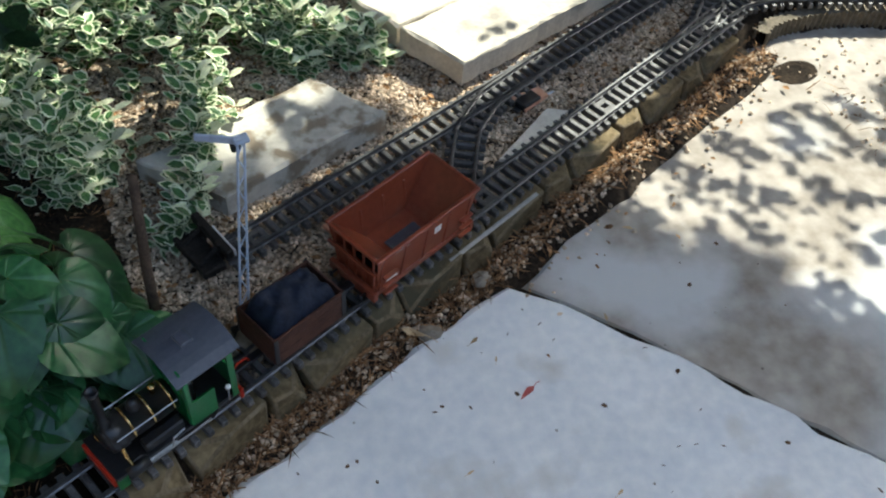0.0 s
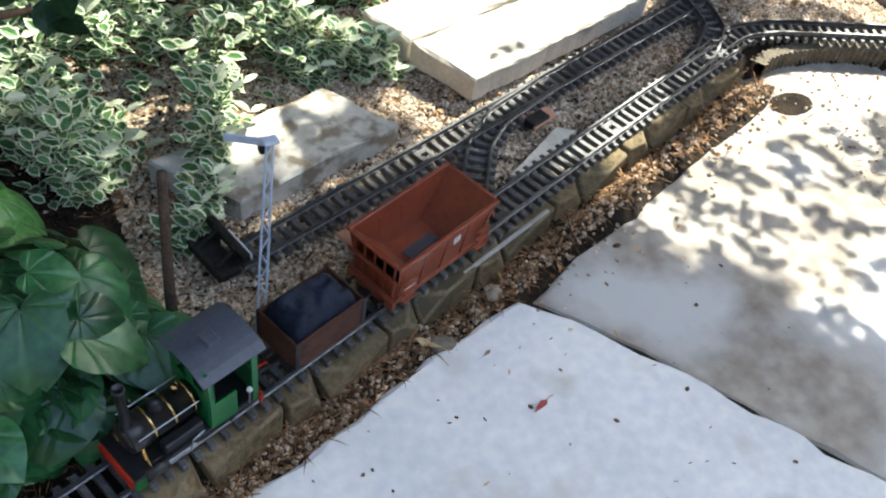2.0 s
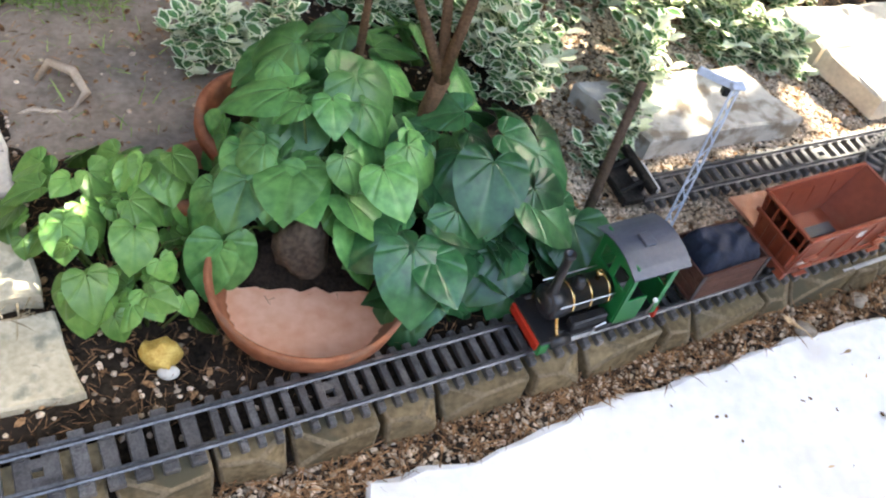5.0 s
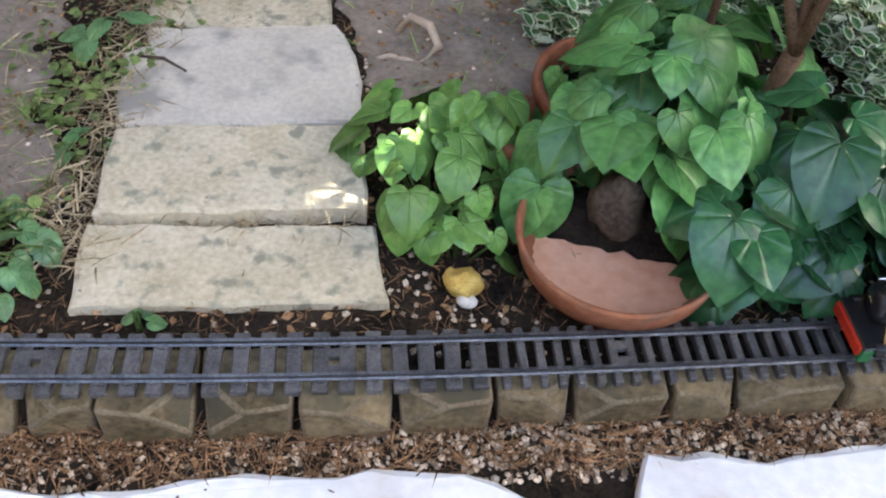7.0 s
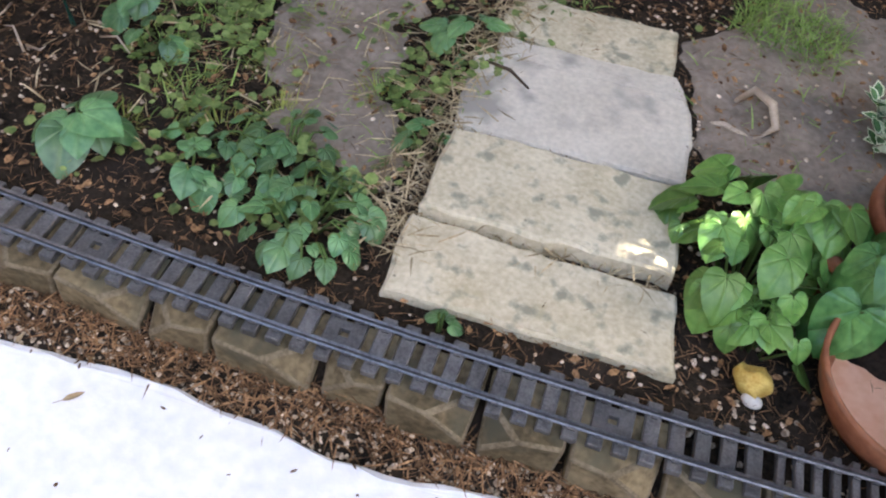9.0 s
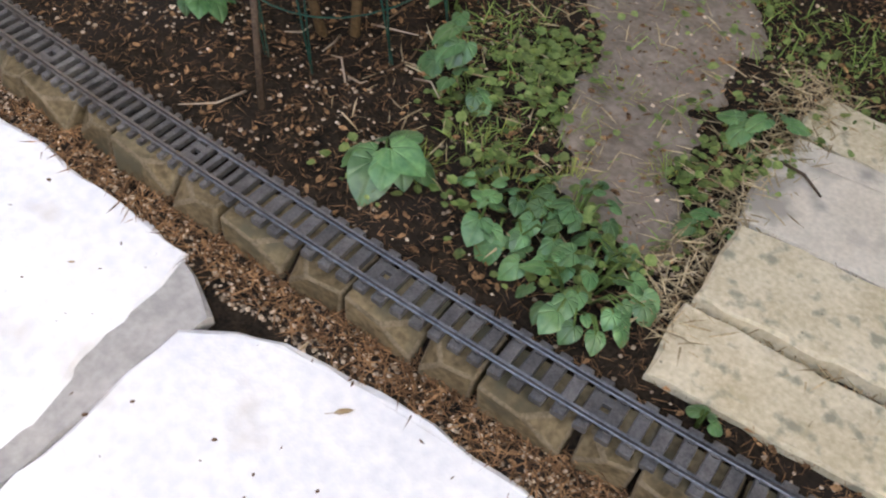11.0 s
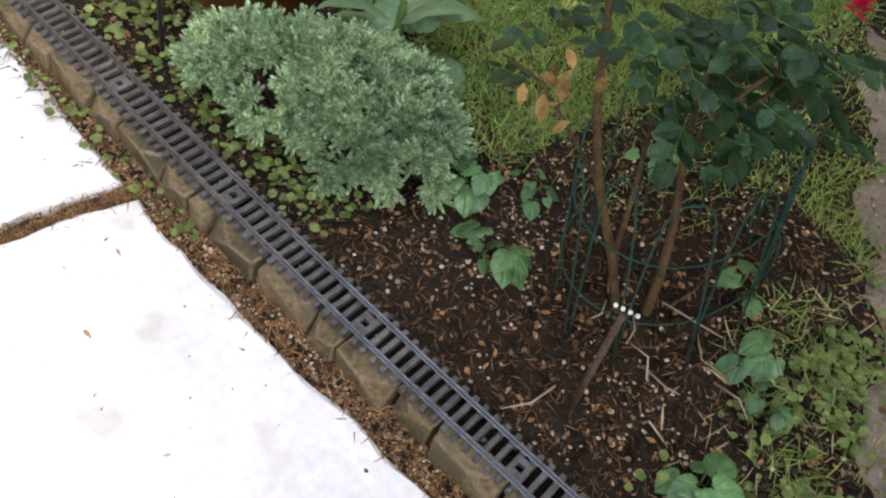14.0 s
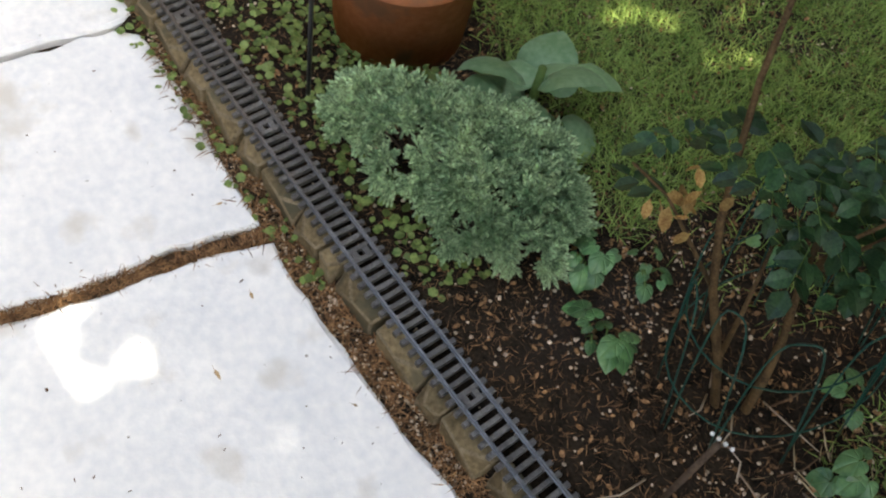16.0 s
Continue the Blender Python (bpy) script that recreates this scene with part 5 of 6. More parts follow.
def build_variegated():
    for label, mounds, count in (
        ("dense variegated evergreen shrub with cream-edged leaves", [(0.97, 1.47, 0.03, 0.09, 0.09, 0.12), (0.90, 1.58, 0.02, 0.13, 0.11, 0.17), (1.03, 1.70, 0.02, 0.15, 0.11, 0.20), (0.77, 1.60, 0.02, 0.11, 0.10, 0.16), (0.80, 1.78, 0.02, 0.2, 0.14, 0.22)], 520),
        ("variegated evergreen shrub spreading behind the loose slab", [(1.38, 1.60, 0.02, 0.10, 0.07, 0.12), (1.47, 1.575, 0.02, 0.06, 0.045, 0.08), (1.28, 1.69, 0.02, 0.12, 0.10, 0.18), (1.15, 1.90, 0.02, 0.36, 0.14, 0.28), (1.46, 1.76, 0.02, 0.14, 0.09, 0.17)], 470),
        ("variegated shoot trailing over a paving slab", [(1.205, 1.545, 0.05, 0.06, 0.06, 0.14), (1.175, 1.46, 0.07, 0.045, 0.05, 0.10), (1.145, 1.39, 0.07, 0.032, 0.04, 0.07), (1.115, 1.32, 0.07, 0.03, 0.035, 0.05), (1.085, 1.275, 0.04, 0.04, 0.03, 0.05)], 95),
        ("small variegated evergreen by the bare soil", [(0.50, 1.43, 0.03, 0.07, 0.05, 0.11), (0.585, 1.445, 0.03, 0.07, 0.05, 0.12)], 75),
    ):
        shrub = thing("variegated_shrub", label, "shrub")
        places, shoots = sprigs(random.Random(4), mounds, count, 0.029, 7, 0.8, 0.45, 0.6, 0.75)
        tagged(cloud("leaves", *VARIEGATED, [p for k, p in enumerate(places) if k % 7], [M_VAR_GREEN, M_VAR_CREAM], shrub), kind="stuff")
        tagged(cloud("pale_leaves", *OVAL, None, [p for k, p in enumerate(places) if k % 14 == 0], [M_VAR_CREAM], shrub, "almost wholly cream leaves"), kind="stuff")
        bm = bmesh.new()
        for a, b in shoots[::3]:
            tube(bm, [a - (b - a) * 0.6, b], [0.0018, 0.0010], 4, False)
        tagged(part("stem", bm, M_STEM, shrub), kind="stuff")


def needle_sprig():
    """One feathery shoot along x: short flat needles set round it in a spiral, closing to a tip."""
    co, fs = [], []
    for j in range(20):
        u = j / 19
        a, out = j * 2.4, 0.95 - 0.75 * u
        d = Vector((math.cos(out), math.sin(out) * math.cos(a), math.sin(out) * math.sin(a)))
        w = d.cross(Vector((1, 0.2, 0.1))).normalized() * 0.085
        o, size = Vector((0.85 * u, 0, 0)), 0.42 - 0.14 * u
        n = len(co)
        co += [tuple(o), tuple(o + d * size * 0.5 + w), tuple(o + d * size), tuple(o + d * size * 0.5 - w)]
        fs.append((n, n + 1, n + 2, n + 3))
    return co, fs


def build_silver_bush():
    bush = thing("silver_bush", "rounded silvery green dwarf conifer with feathery sprays", "bush")
    mounds = [(-1.255, 0.55, 0.055, 0.145, 0.115, 0.145), (-1.085, 0.66, 0.05, 0.115, 0.105, 0.115), (-1.345, 0.485, 0.06, 0.075, 0.07, 0.105), (-1.17, 0.685, 0.05, 0.12, 0.10, 0.135), (-1.125, 0.585, 0.05, 0.105, 0.08, 0.13), (-1.19, 0.61, 0.06, 0.11, 0.11, 0.148)]
    r = random.Random(6)
    lumps, places = [], []
    bm = bmesh.new()
    while len(lumps) < 150:
        mx, my, mz, rx, ry, h = mounds[len(lumps) % len(mounds)]
        a, q = r.uniform(0, 6.283), math.sqrt(r.random())
        n = Vector((math.cos(a) * q, math.sin(a) * q, math.sqrt(1 - q * q)))
        p = Vector((mx + rx * n.x, my + ry * n.y, mz + h * n.z * r.uniform(0.86, 1.06)))
        if any(((p.x - o[0]) / (o[3] * 0.84)) ** 2 + ((p.y - o[1]) / (o[4] * 0.84)) ** 2 + ((p.z - o[2]) / (o[5] * 0.84)) ** 2 < 1 for o in mounds):
            continue
        lumps.append(p)
        axis = (Vector((n.x / rx, n.y / ry, n.z / h)).normalized() + Vector((0, 0, 0.25))).normalized()
        foot = Vector((mx, my, 0.02))
        tube(bm, [foot, foot.lerp(p, 0.6) + Vector((0, 0, 0.012)), p], [0.004, 0.003, 0.0012], 5, False)
        spread = r.uniform(0.013, 0.022)
        for _ in range(44):
            d = (axis * 0.75 + Vector((r.gauss(0, 1), r.gauss(0, 1), r.gauss(0, 1))).normalized() * 0.85).normalized()
            s = r.uniform(0.018, 0.029)
            m = (d.to_track_quat("X", "Z").to_matrix() * s).to_4x4()
            m.translation = p + d * spread * r.uniform(0.2, 1.0) - axis * 0.010
            places.append(np.array(m))
    tagged(cloud("sprays", *needle_sprig(), None, places, [M_SILVER], bush), kind="stuff")
    tagged(part("twig", bm, M_BARK_DARK, bush), kind="stuff")


def build_rose():
    rose = thing("rose_bush", "leggy rose bush with dark leaves and one red bloom", "rose bush")
    bm = bmesh.new()
    A = [(-0.654, 0.81, 0.0), (-0.72, 0.818, 0.10), (-0.79, 0.80, 0.22), (-0.845, 0.80, 0.33), (-0.89, 0.818, 0.42), (-0.93, 0.83, 0.52), (-0.97, 0.85, 0.66)]
    B = [(-0.636, 0.847, 0.0), (-0.665, 0.874, 0.09), (-0.695, 0.895, 0.16), (-0.74, 0.90, 0.28), (-0.768, 0.91, 0.36)]
    for pts, r in ((A, 0.0085), (B, 0.009), ([A[2], (-0.84, 0.77, 0.28), (-0.90, 0.735, 0.35), (-0.96, 0.71, 0.36)], 0.004), ([B[3], (-0.74, 0.93, 0.36), (-0.72, 0.96, 0.43)], 0.005), ([B[4], (-0.79, 0.935, 0.40), (-0.81, 0.95, 0.45)], 0.005), ([B[3], (-0.72, 0.97, 0.37), (-0.71, 1.03, 0.43)], 0.004), ([A[1], (-0.75, 0.84, 0.2), (-0.80, 0.87, 0.34)], 0.005)):
        tube(bm, pts, [r * (1 - 0.5 * k / (len(pts) - 1)) for k in range(len(pts))], 8)
    part("stem", bm, M_ROSE_STEM, rose, smooth=True)
    bm_stalks = bmesh.new()
    r = random.Random(9)
    places = []
    tips = [(-0.86, 0.83, 0.42), (-0.82, 0.85, 0.47), (-0.75, 0.99, 0.47), (-0.76, 0.90, 0.46), (-0.77, 0.91, 0.38), (-0.72, 0.95, 0.43), (-0.71, 1.03, 0.43), (-0.80, 0.95, 0.43), (-0.70, 0.99, 0.39), (-0.80, 0.87, 0.34), (-0.72, 1.02, 0.40), (-0.70, 0.93, 0.45), (-0.93, 0.79, 0.40), (-0.68, 1.06, 0.42), (-0.74, 1.00, 0.36)]
    # leaves in fives along short stalks
    for k in range(58):
        b = tips[k % len(tips)]
        o = Vector((b[0] + r.gauss(0, 0.032), b[1] + r.gauss(0, 0.034), b[2] + r.gauss(0, 0.028)))
        yaw, drop = r.uniform(0, 6.283), r.uniform(-0.5, 0.15)
        d = Vector((math.cos(yaw), math.sin(yaw), drop)).normalized()
        size = r.uniform(0.030, 0.052)
        tube(bm_stalks, [o, o + d * size * 1.5], 0.0009, 4, False)
        for along, side in ((1.5, 0.0), (1.05, 0.9), (1.05, -0.9), (0.5, 1.0), (0.5, -1.0)):
            places.append(turn(yaw + side + r.uniform(-0.2, 0.2), drop * 0.6 + r.uniform(-0.35, 0.15), r.uniform(-0.35, 0.35), size * r.uniform(0.8, 1.1) * (1 if along > 1.2 else 0.85), o + d * size * along))
    tagged(cloud("leaves", *BROAD_OVAL, None, places, [M_ROSE_LEAF], rose), kind="stuff")
    tagged(part("leaf_stalk", bm_stalks, M_STEM, rose), kind="stuff")
    places = [turn(k * 2.4, 1.25 - 0.09 * k, 0, 0.030 - 0.0007 * k, (-0.745, 1.160, 0.465 - 0.001 * k)) for k in range(14)]
    part("flower_stem", tube(bmesh.new(), [(-0.71, 1.03, 0.42), (-0.745, 1.160, 0.460)], 0.003, 6), M_STEM, rose)
    cloud("flower", *OVAL, None, places, [M_PETAL], rose, "crimson rose bloom")
    # withered leaves
    places = [turn(r.uniform(0, 6.3), r.uniform(-1.2, -0.4), r.uniform(-0.6, 0.6), r.uniform(0.025, 0.045), (-0.865 + r.gauss(0, 0.022), 0.745 + r.gauss(0, 0.03), 0.38 + r.gauss(0, 0.03))) for _ in range(16)]
    cloud("withered_leaves", *OVAL, None, places, [M_WITHERED], rose, "yellowed withered leaves")


build_shrub()
build_variegated()
build_silver_bush()
build_rose()


def build_cage():
    cage = thing("wire_cage", "green plastic-coated wire support round the rose", "plant support")
    cx, cy, rx, ry = -0.665, 0.91, 0.13, 0.20

    def ring(z, k=1.0):
        return [(cx - 0.22 * z + rx * k * math.cos(a), cy + ry * k * math.sin(a), z + 0.006 * math.sin(3 * a)) for a in np.linspace(0, 6.283, 30)]
    for z, k in ((0.02, 1.02), (0.13, 1.02), (0.235, 0.98)):
        part("hoop", tube(bmesh.new(), ring(z, k), 0.0015, 5, False), M_WIRE, cage, smooth=True)
    # arched wires that cross one another round the ring
    for j in range(10):
        a, span = j * 0.628, 0.62 + 0.12 * math.sin(j * 2.3)
        tall = 0.33 + 0.03 * math.sin(j * 1.7)
        pts = []
        for i in range(15):
            u = i / 14
            t = a + (u - 0.5) * span * (1.15 - 0.15 * math.cos(2 * math.pi * u))
            z = tall * (1 - abs(2 * u - 1) ** 3.2)
            pts.append((cx - 0.22 * z + rx * math.cos(t), cy + ry * math.sin(t), z))
        part("arch", tube(bmesh.new(), pts, 0.0016, 5), M_WIRE, cage, smooth=True)


build_cage()

stick = thing("garden_stick", "rusty brown stick with white marks leaning by the rose", "stick")
part("shaft", tube(bmesh.new(), [(-0.57, 0.635, 0.0), (-0.573, 0.638, 0.14), (-0.577, 0.642, 0.275)], 0.0048, 8), M_BARK_DARK, stick, smooth=True)
for k in range(4):
    bm = bmesh.new()
    bmesh.ops.create_uvsphere(bm, u_segments=8, v_segments=6, radius=0.0032, matrix=pose(-0.577 + 0.010 * (k - 1.5), 0.642 + 0.002 * k, 0.277 + 0.004 * k))
    part("bead", bm, M_WHITE, stick, "small white bead", True)
for k in range(12):
    rr = random.Random(60 + k)
    x, y, a = -0.60 + rr.gauss(0, 0.07), 0.80 + rr.gauss(0, 0.07), rr.uniform(0, 6.283)
    z, n = ground_z(x, y) + 0.006, rr.uniform(0.05, 0.11)
    p = [(x, y, z), (x + 0.5 * n * math.cos(a) + 0.008, y + 0.5 * n * math.sin(a), z + rr.uniform(0.006, 0.03)), (x + n * math.cos(a), y + n * math.sin(a), z + rr.uniform(0.0, 0.045))]
    tagged(part("dry_twig", tube(bmesh.new(), p, [0.0018, 0.0015, 0.0008], 5), M_ROOT if k % 3 else M_BARK, smooth=True), "thin dry twig lying at the rose's foot", "twig", "fallen twigs")
rod = thing("garden_rod", "thin black metal rod standing by the bush", "rod")
part("shaft", tube(bmesh.new(), [(-1.46, 0.42, 0.0), (-1.462, 0.425, 0.30)], 0.004, 8), M_BLACK, rod)

cabbage = thing("broad_leaf_plant", "broad pale blue-green leaves beside the big pot", "plant")
r = random.Random(14)
BROAD = [heart_mesh("leaf", M_CABBAGE, c, f) for c, f in ((0.7, 0.10), (0.5, 0.18))]
for k in range(13):
    a = k * 2.4
    q = 0.02 + 0.03 * (k % 3)
    ob = new("leaf", BROAD[k % 2])
    ob.parent = cabbage
    ob.matrix_basis = pose(-1.305 + q * math.cos(a), 0.80 + q * math.sin(a), 0.07 + 0.024 * (k % 4), r.uniform(-35, 35), -30 + r.uniform(-25, 40), math.degrees(a)) @ Matrix.Diagonal((r.uniform(0.07, 0.095), r.uniform(0.095, 0.125), 0.13, 1))
part("stalk", tube(bmesh.new(), [(-1.305, 0.80, 0.0), (-1.305, 0.80, 0.155)], [0.012, 0.008], 8), M_STEM, cabbage, smooth=True)


# ---- railway furniture ----
def build_signal(x, y):
    sig = thing("signal_post", "pale blue-grey lattice signal post with one arm", "model signal")
    lean = Vector((0.05, 0.096, 0.246))
    foot = Vector((x, y, 0.042))
    for s in (-1, 1):
        o = Vector((0.006 * s, 0, 0))
        part("upright", tube(bmesh.new(), [foot + o, foot + lean + o * 0.7], 0.0016, 6), M_MAST, sig)
    for k in range(13):
        a, b = foot + lean * (k / 13), foot + lean * ((k + 1) / 13)
        s = 1 if k % 2 else -1
        part("lattice_bar", tube(bmesh.new(), [a + Vector((0.006 * s, 0, 0)), b - Vector((0.005 * s, 0, 0))], 0.0011, 5), M_MAST, sig)
    top = foot + lean
    part("arm", box(bmesh.new(), (-0.055, -0.0015, -0.006), (0.004, 0.0015, 0.006), 0.0008, Matrix.Translation(top) @ pose(0, 0, 0, 0, 8, -20)), M_MAST, sig)
    part("lamp", box(bmesh.new(), (-0.006, -0.006, -0.008), (0.006, 0.006, 0.006), 0.002, Matrix.Translation(top + Vector((-0.006, 0.008, -0.012)))), M_BLACK, sig)
    part("cap", box(bmesh.new(), (-0.010, -0.008, 0.0), (0.010, 0.008, 0.006), 0.002, Matrix.Translation(top)), M_MAST, sig)
    part("base", box(bmesh.new(), (-0.016, -0.016, -0.02), (0.016, 0.016, 0.003), 0.002, Matrix.Translation(foot)), M_BLACK, sig)


build_signal(1.118, 1.085)
post = thing("iron_post", "thin dark weathered post standing among the leaves", "post")
part("shaft", tube(bmesh.new(), [(1.012, 1.105, 0.0), (1.022, 1.135, 0.16), (1.036, 1.168, 0.292)], [0.0075, 0.007, 0.006], 8), M_BARK_DARK, post, smooth=True)

stop = thing("buffer_stop", "dark timber buffer stop with a pale beam end", "buffer stop", pose(1.115, 1.225, 0.0575, 0, 0, 16))
part("back_block", box(bmesh.new(), (-0.035, -0.042, 0), (0.0, 0.042, 0.014), 0.002), M_TAR, stop)
part("beam", box(bmesh.new(), (0.0, -0.046, 0.022), (0.012, 0.046, 0.036), 0.002), M_TAR, stop)
for s in (-1, 1):
    part("strut", tube(bmesh.new(), [(-0.03, s * 0.022, 0.012), (0.002, s * 0.022, 0.028)], 0.004, 6), M_TAR, stop)
    part("upright", box(bmesh.new(), (-0.002, s * 0.022 - 0.004, 0.0), (0.006, s * 0.022 + 0.004, 0.036), 0.001), M_TAR, stop)
part("beam_cap", box(bmesh.new(), (0.0125, -0.047, 0.024), (0.0145, 0.010, 0.035), 0.0005), M_WHITE, stop, "chipped white beam face")

for x, y, a in ((1.345, 1.185, 18), (1.685, 1.345, 18)):
    motor = thing("point_motor", "black point motor box beside the turnout", "point motor", pose(x, y, 0.044, 0, 0, a), "point motors")
    part("case", box(bmesh.new(), (-0.020, -0.012, 0), (0.020, 0.012, 0.016), 0.002), M_BLACK, motor)
    part("bracket", box(bmesh.new(), (-0.030, -0.006, 0), (-0.020, 0.006, 0.005), 0.001), M_BLACK, motor)
    part("rod", tube(bmesh.new(), [(0.018, -0.004, 0.006), (0.050, -0.012, 0.010)], 0.0015, 6), M_STEEL, motor)


def plate(name, label, pts, z, mat, category, thick=0.006):
    bm = outline_slab(bmesh.new(), pts, z - thick, z, RNG, 0.03, 0.001, 0.001)
    return tagged(part(name, bm, mat), label, category)


plate("terracotta_shard", "flat orange terracotta tile piece on the gravel", [(1.275, 1.215), (1.37, 1.245), (1.395, 1.21), (1.30, 1.155)], 0.054, M_TERRA_PALE, "tile shard")
plate("terracotta_shard", "small orange tile shard by the point motor", [(1.66, 1.365), (1.72, 1.37), (1.725, 1.345), (1.67, 1.325)], 0.054, M_TERRA_PALE, "tile shard")
plate("timber_strip", "pale flat board lying between the tracks", [(1.575, 1.238), (1.705, 1.315), (1.735, 1.297), (1.60, 1.228)], 0.056, M_TIMBER, "board")
strip = by_x(lambda x: centre(x) - 0.050, 1.42, 1.60)
bm = bmesh.new()
tube(bm, [strip[0](strip[1] * k / 6) - Vector((0, 0, 0.020)) for k in range(7)], 0.0036, 6)
tagged(part("timber_batten", bm, M_MORTAR), "thin pale batten along the edging stones", "batten")

# corrugated lawn edging at the far end
bm = bmesh.new()
line, length = by_points([(2.20, 1.372), (2.225, 1.390), (2.27, 1.397), (2.338, 1.392), (2.40, 1.378), (2.456, 1.357), (2.51, 1.325), (2.80, 1.16), (3.1, 0.99)])
rows = []
for k in range(561):
    p, q = line(max(0, length * k / 560 - 0.004)), line(min(length, length * k / 560 + 0.004))
    d = (q - p).normalized()
    n = Vector((-d.y, d.x, 0)) * (0.003 * math.sin(k * 0.9))
    c = Vector(((p.x + q.x) / 2, (p.y + q.y) / 2, 0)) + n
    t = Vector((-d.y, d.x, 0)) * 0.012
    rows.append([bm.verts.new(c + t + Vector((0, 0, -0.02))), bm.verts.new(c + t + Vector((0, 0, 0.034))), bm.verts.new(c - t + Vector((0, 0, 0.034))), bm.verts.new(c - t + Vector((0, 0, -0.02)))])
for a, b in zip(rows, rows[1:]):
    for k in range(3):
        bm.faces.new((a[k], a[k + 1], b[k + 1], b[k]))
tagged(part("lawn_edging", bm, M_MORTAR_DARK), "dark brown corrugated edging strip round the patio", "lawn edging")

bm = outline_slab(bmesh.new(), [(2.225 + 0.046 * math.cos(a), 1.288 + 0.032 * math.sin(a)) for a in np.linspace(0, 5.8, 14)], -0.004, -0.0006, RNG, 0.02, 0.004, 0.001)
tagged(part("drain_patch", bm, M_GROUND), "round dark damp patch set in the concrete", "drain cover")

# ---- small things ----
root = thing("dead_root", "bleached dead root arching over the soil", "root")
part("root_piece", tube(bmesh.new(), [(0.27, 1.36, 0.03), (0.29, 1.375, 0.06), (0.325, 1.355, 0.065), (0.345, 1.33, 0.05), (0.325, 1.30, 0.035), (0.30, 1.275, 0.03)], [0.005, 0.006, 0.007, 0.007, 0.006, 0.004], 7), M_ROOT, root, smooth=True)
part("root_piece", tube(bmesh.new(), [(0.325, 1.30, 0.035), (0.28, 1.30, 0.04), (0.24, 1.28, 0.03)], [0.005, 0.004, 0.003], 6), M_ROOT, root, smooth=True)

bm = bmesh.new()
bmesh.ops.create_icosphere(bm, subdivisions=3, radius=0.021, matrix=Matrix.Translation((0.483, 0.912, 0.046)) @ Matrix.Diagonal((1.15, 0.95, 0.72, 1)))
for v in bm.verts:
    v.co += 0.009 * noise.noise_vector(v.co * 60)
tagged(part("windfall_fruit", bm, M_YELLOW, smooth=True), "wrinkled yellow windfall fruit on the gravel", "fruit")
bm = bmesh.new()
bmesh.ops.create_icosphere(bm, subdivisions=2, radius=0.010, matrix=pose(0.493, 0.892, 0.040) @ Matrix.Diagonal((1.3, 1, 0.7, 1)))
tagged(part("pebble", bm, M_TIMBER, smooth=True), "smooth cream pebble beside the fruit", "pebble")

twig = tube(bmesh.new(), [(-0.048, 1.168, 0.055), (-0.01, 1.172, 0.057), (0.03, 1.158, 0.055)], [0.002, 0.0025, 0.0015], 6)
tagged(part("twig", twig, M_BARK_DARK, smooth=True), "thin dark twig on a stepping stone", "twig")


def fallen(name, label, x, y, z, size, mat, yaw, category="leaf"):
    bm = bmesh.new()
    curl = 0.5 + 0.4 * math.sin(yaw)
    vs = [bm.verts.new((px_, py_ * (0.75 + 0.3 * math.sin(yaw + px_ * 9)), pz_ + curl * (px_ - 0.5) ** 2 + 0.9 * py_ * py_)) for px_, py_, pz_ in OVAL[0]]
    for f in OVAL[1]:
        bm.faces.new([vs[i] for i in f])
    tube(bm, [(-0.35, 0.05, 0.06), (-0.15, 0.0, 0.14), (0.05, 0, curl * 0.22)], 0.022, 5)
    ob = new(name, mesh_of(bm, name, mat))
    ob.matrix_basis = pose(x, y, z - 0.002, 8, -6, yaw) @ Matrix.Diagonal((size, size * 0.8, size * 0.7, 1))
    tagged(ob, label, category, "fallen leaves")


fallen("fallen_leaf", "crumpled red fallen leaf on the slab", 1.45, 0.88, 0.006, 0.032, M_REDLEAF, 205)
fallen("fallen_leaf", "curled pale dry leaf at the slab's edge", 1.35, 1.005, 0.006, 0.040, M_DRYLEAF, 140)
for x, y, s, a in ((1.40, 0.975, 0.016, 20), (1.60, 0.935, 0.015, 80), (-0.62, 0.19, 0.022, 30), (-1.03, 0.105, 0.022, 10), (-0.12, 0.44, 0.026, 60), (-0.215, 0.46, 0.016, 100), (1.31, 0.80, 0.012, 10), (1.42, 0.935, 0.010, 60), (1.73, 1.07, 0.02, 150), (-0.9, 0.28, 0.012, 40), (-1.14, 0.20, 0.016, 0), (-0.8, 0.12, 0.012, 70), (1.47, 0.70, 0.012, 20), (-0.5, 0.30, 0.010, 50), (-1.32, 0.2, 0.014, 90)):
    fallen("fallen_leaf", "small withered leaf scrap on the paving", x, y, 0.004, s, M_DRYLEAF, a)


# ---- loose cover ----
def strewn(seed, count, box_, keep, make):
    r = random.Random(seed)
    out = []
    while len(out) < count:
        x, y = r.uniform(box_[0], box_[1]), r.uniform(box_[2], box_[3])
        if r.random() < keep(x, y):
            out.append(make(r, x, y))
    return out


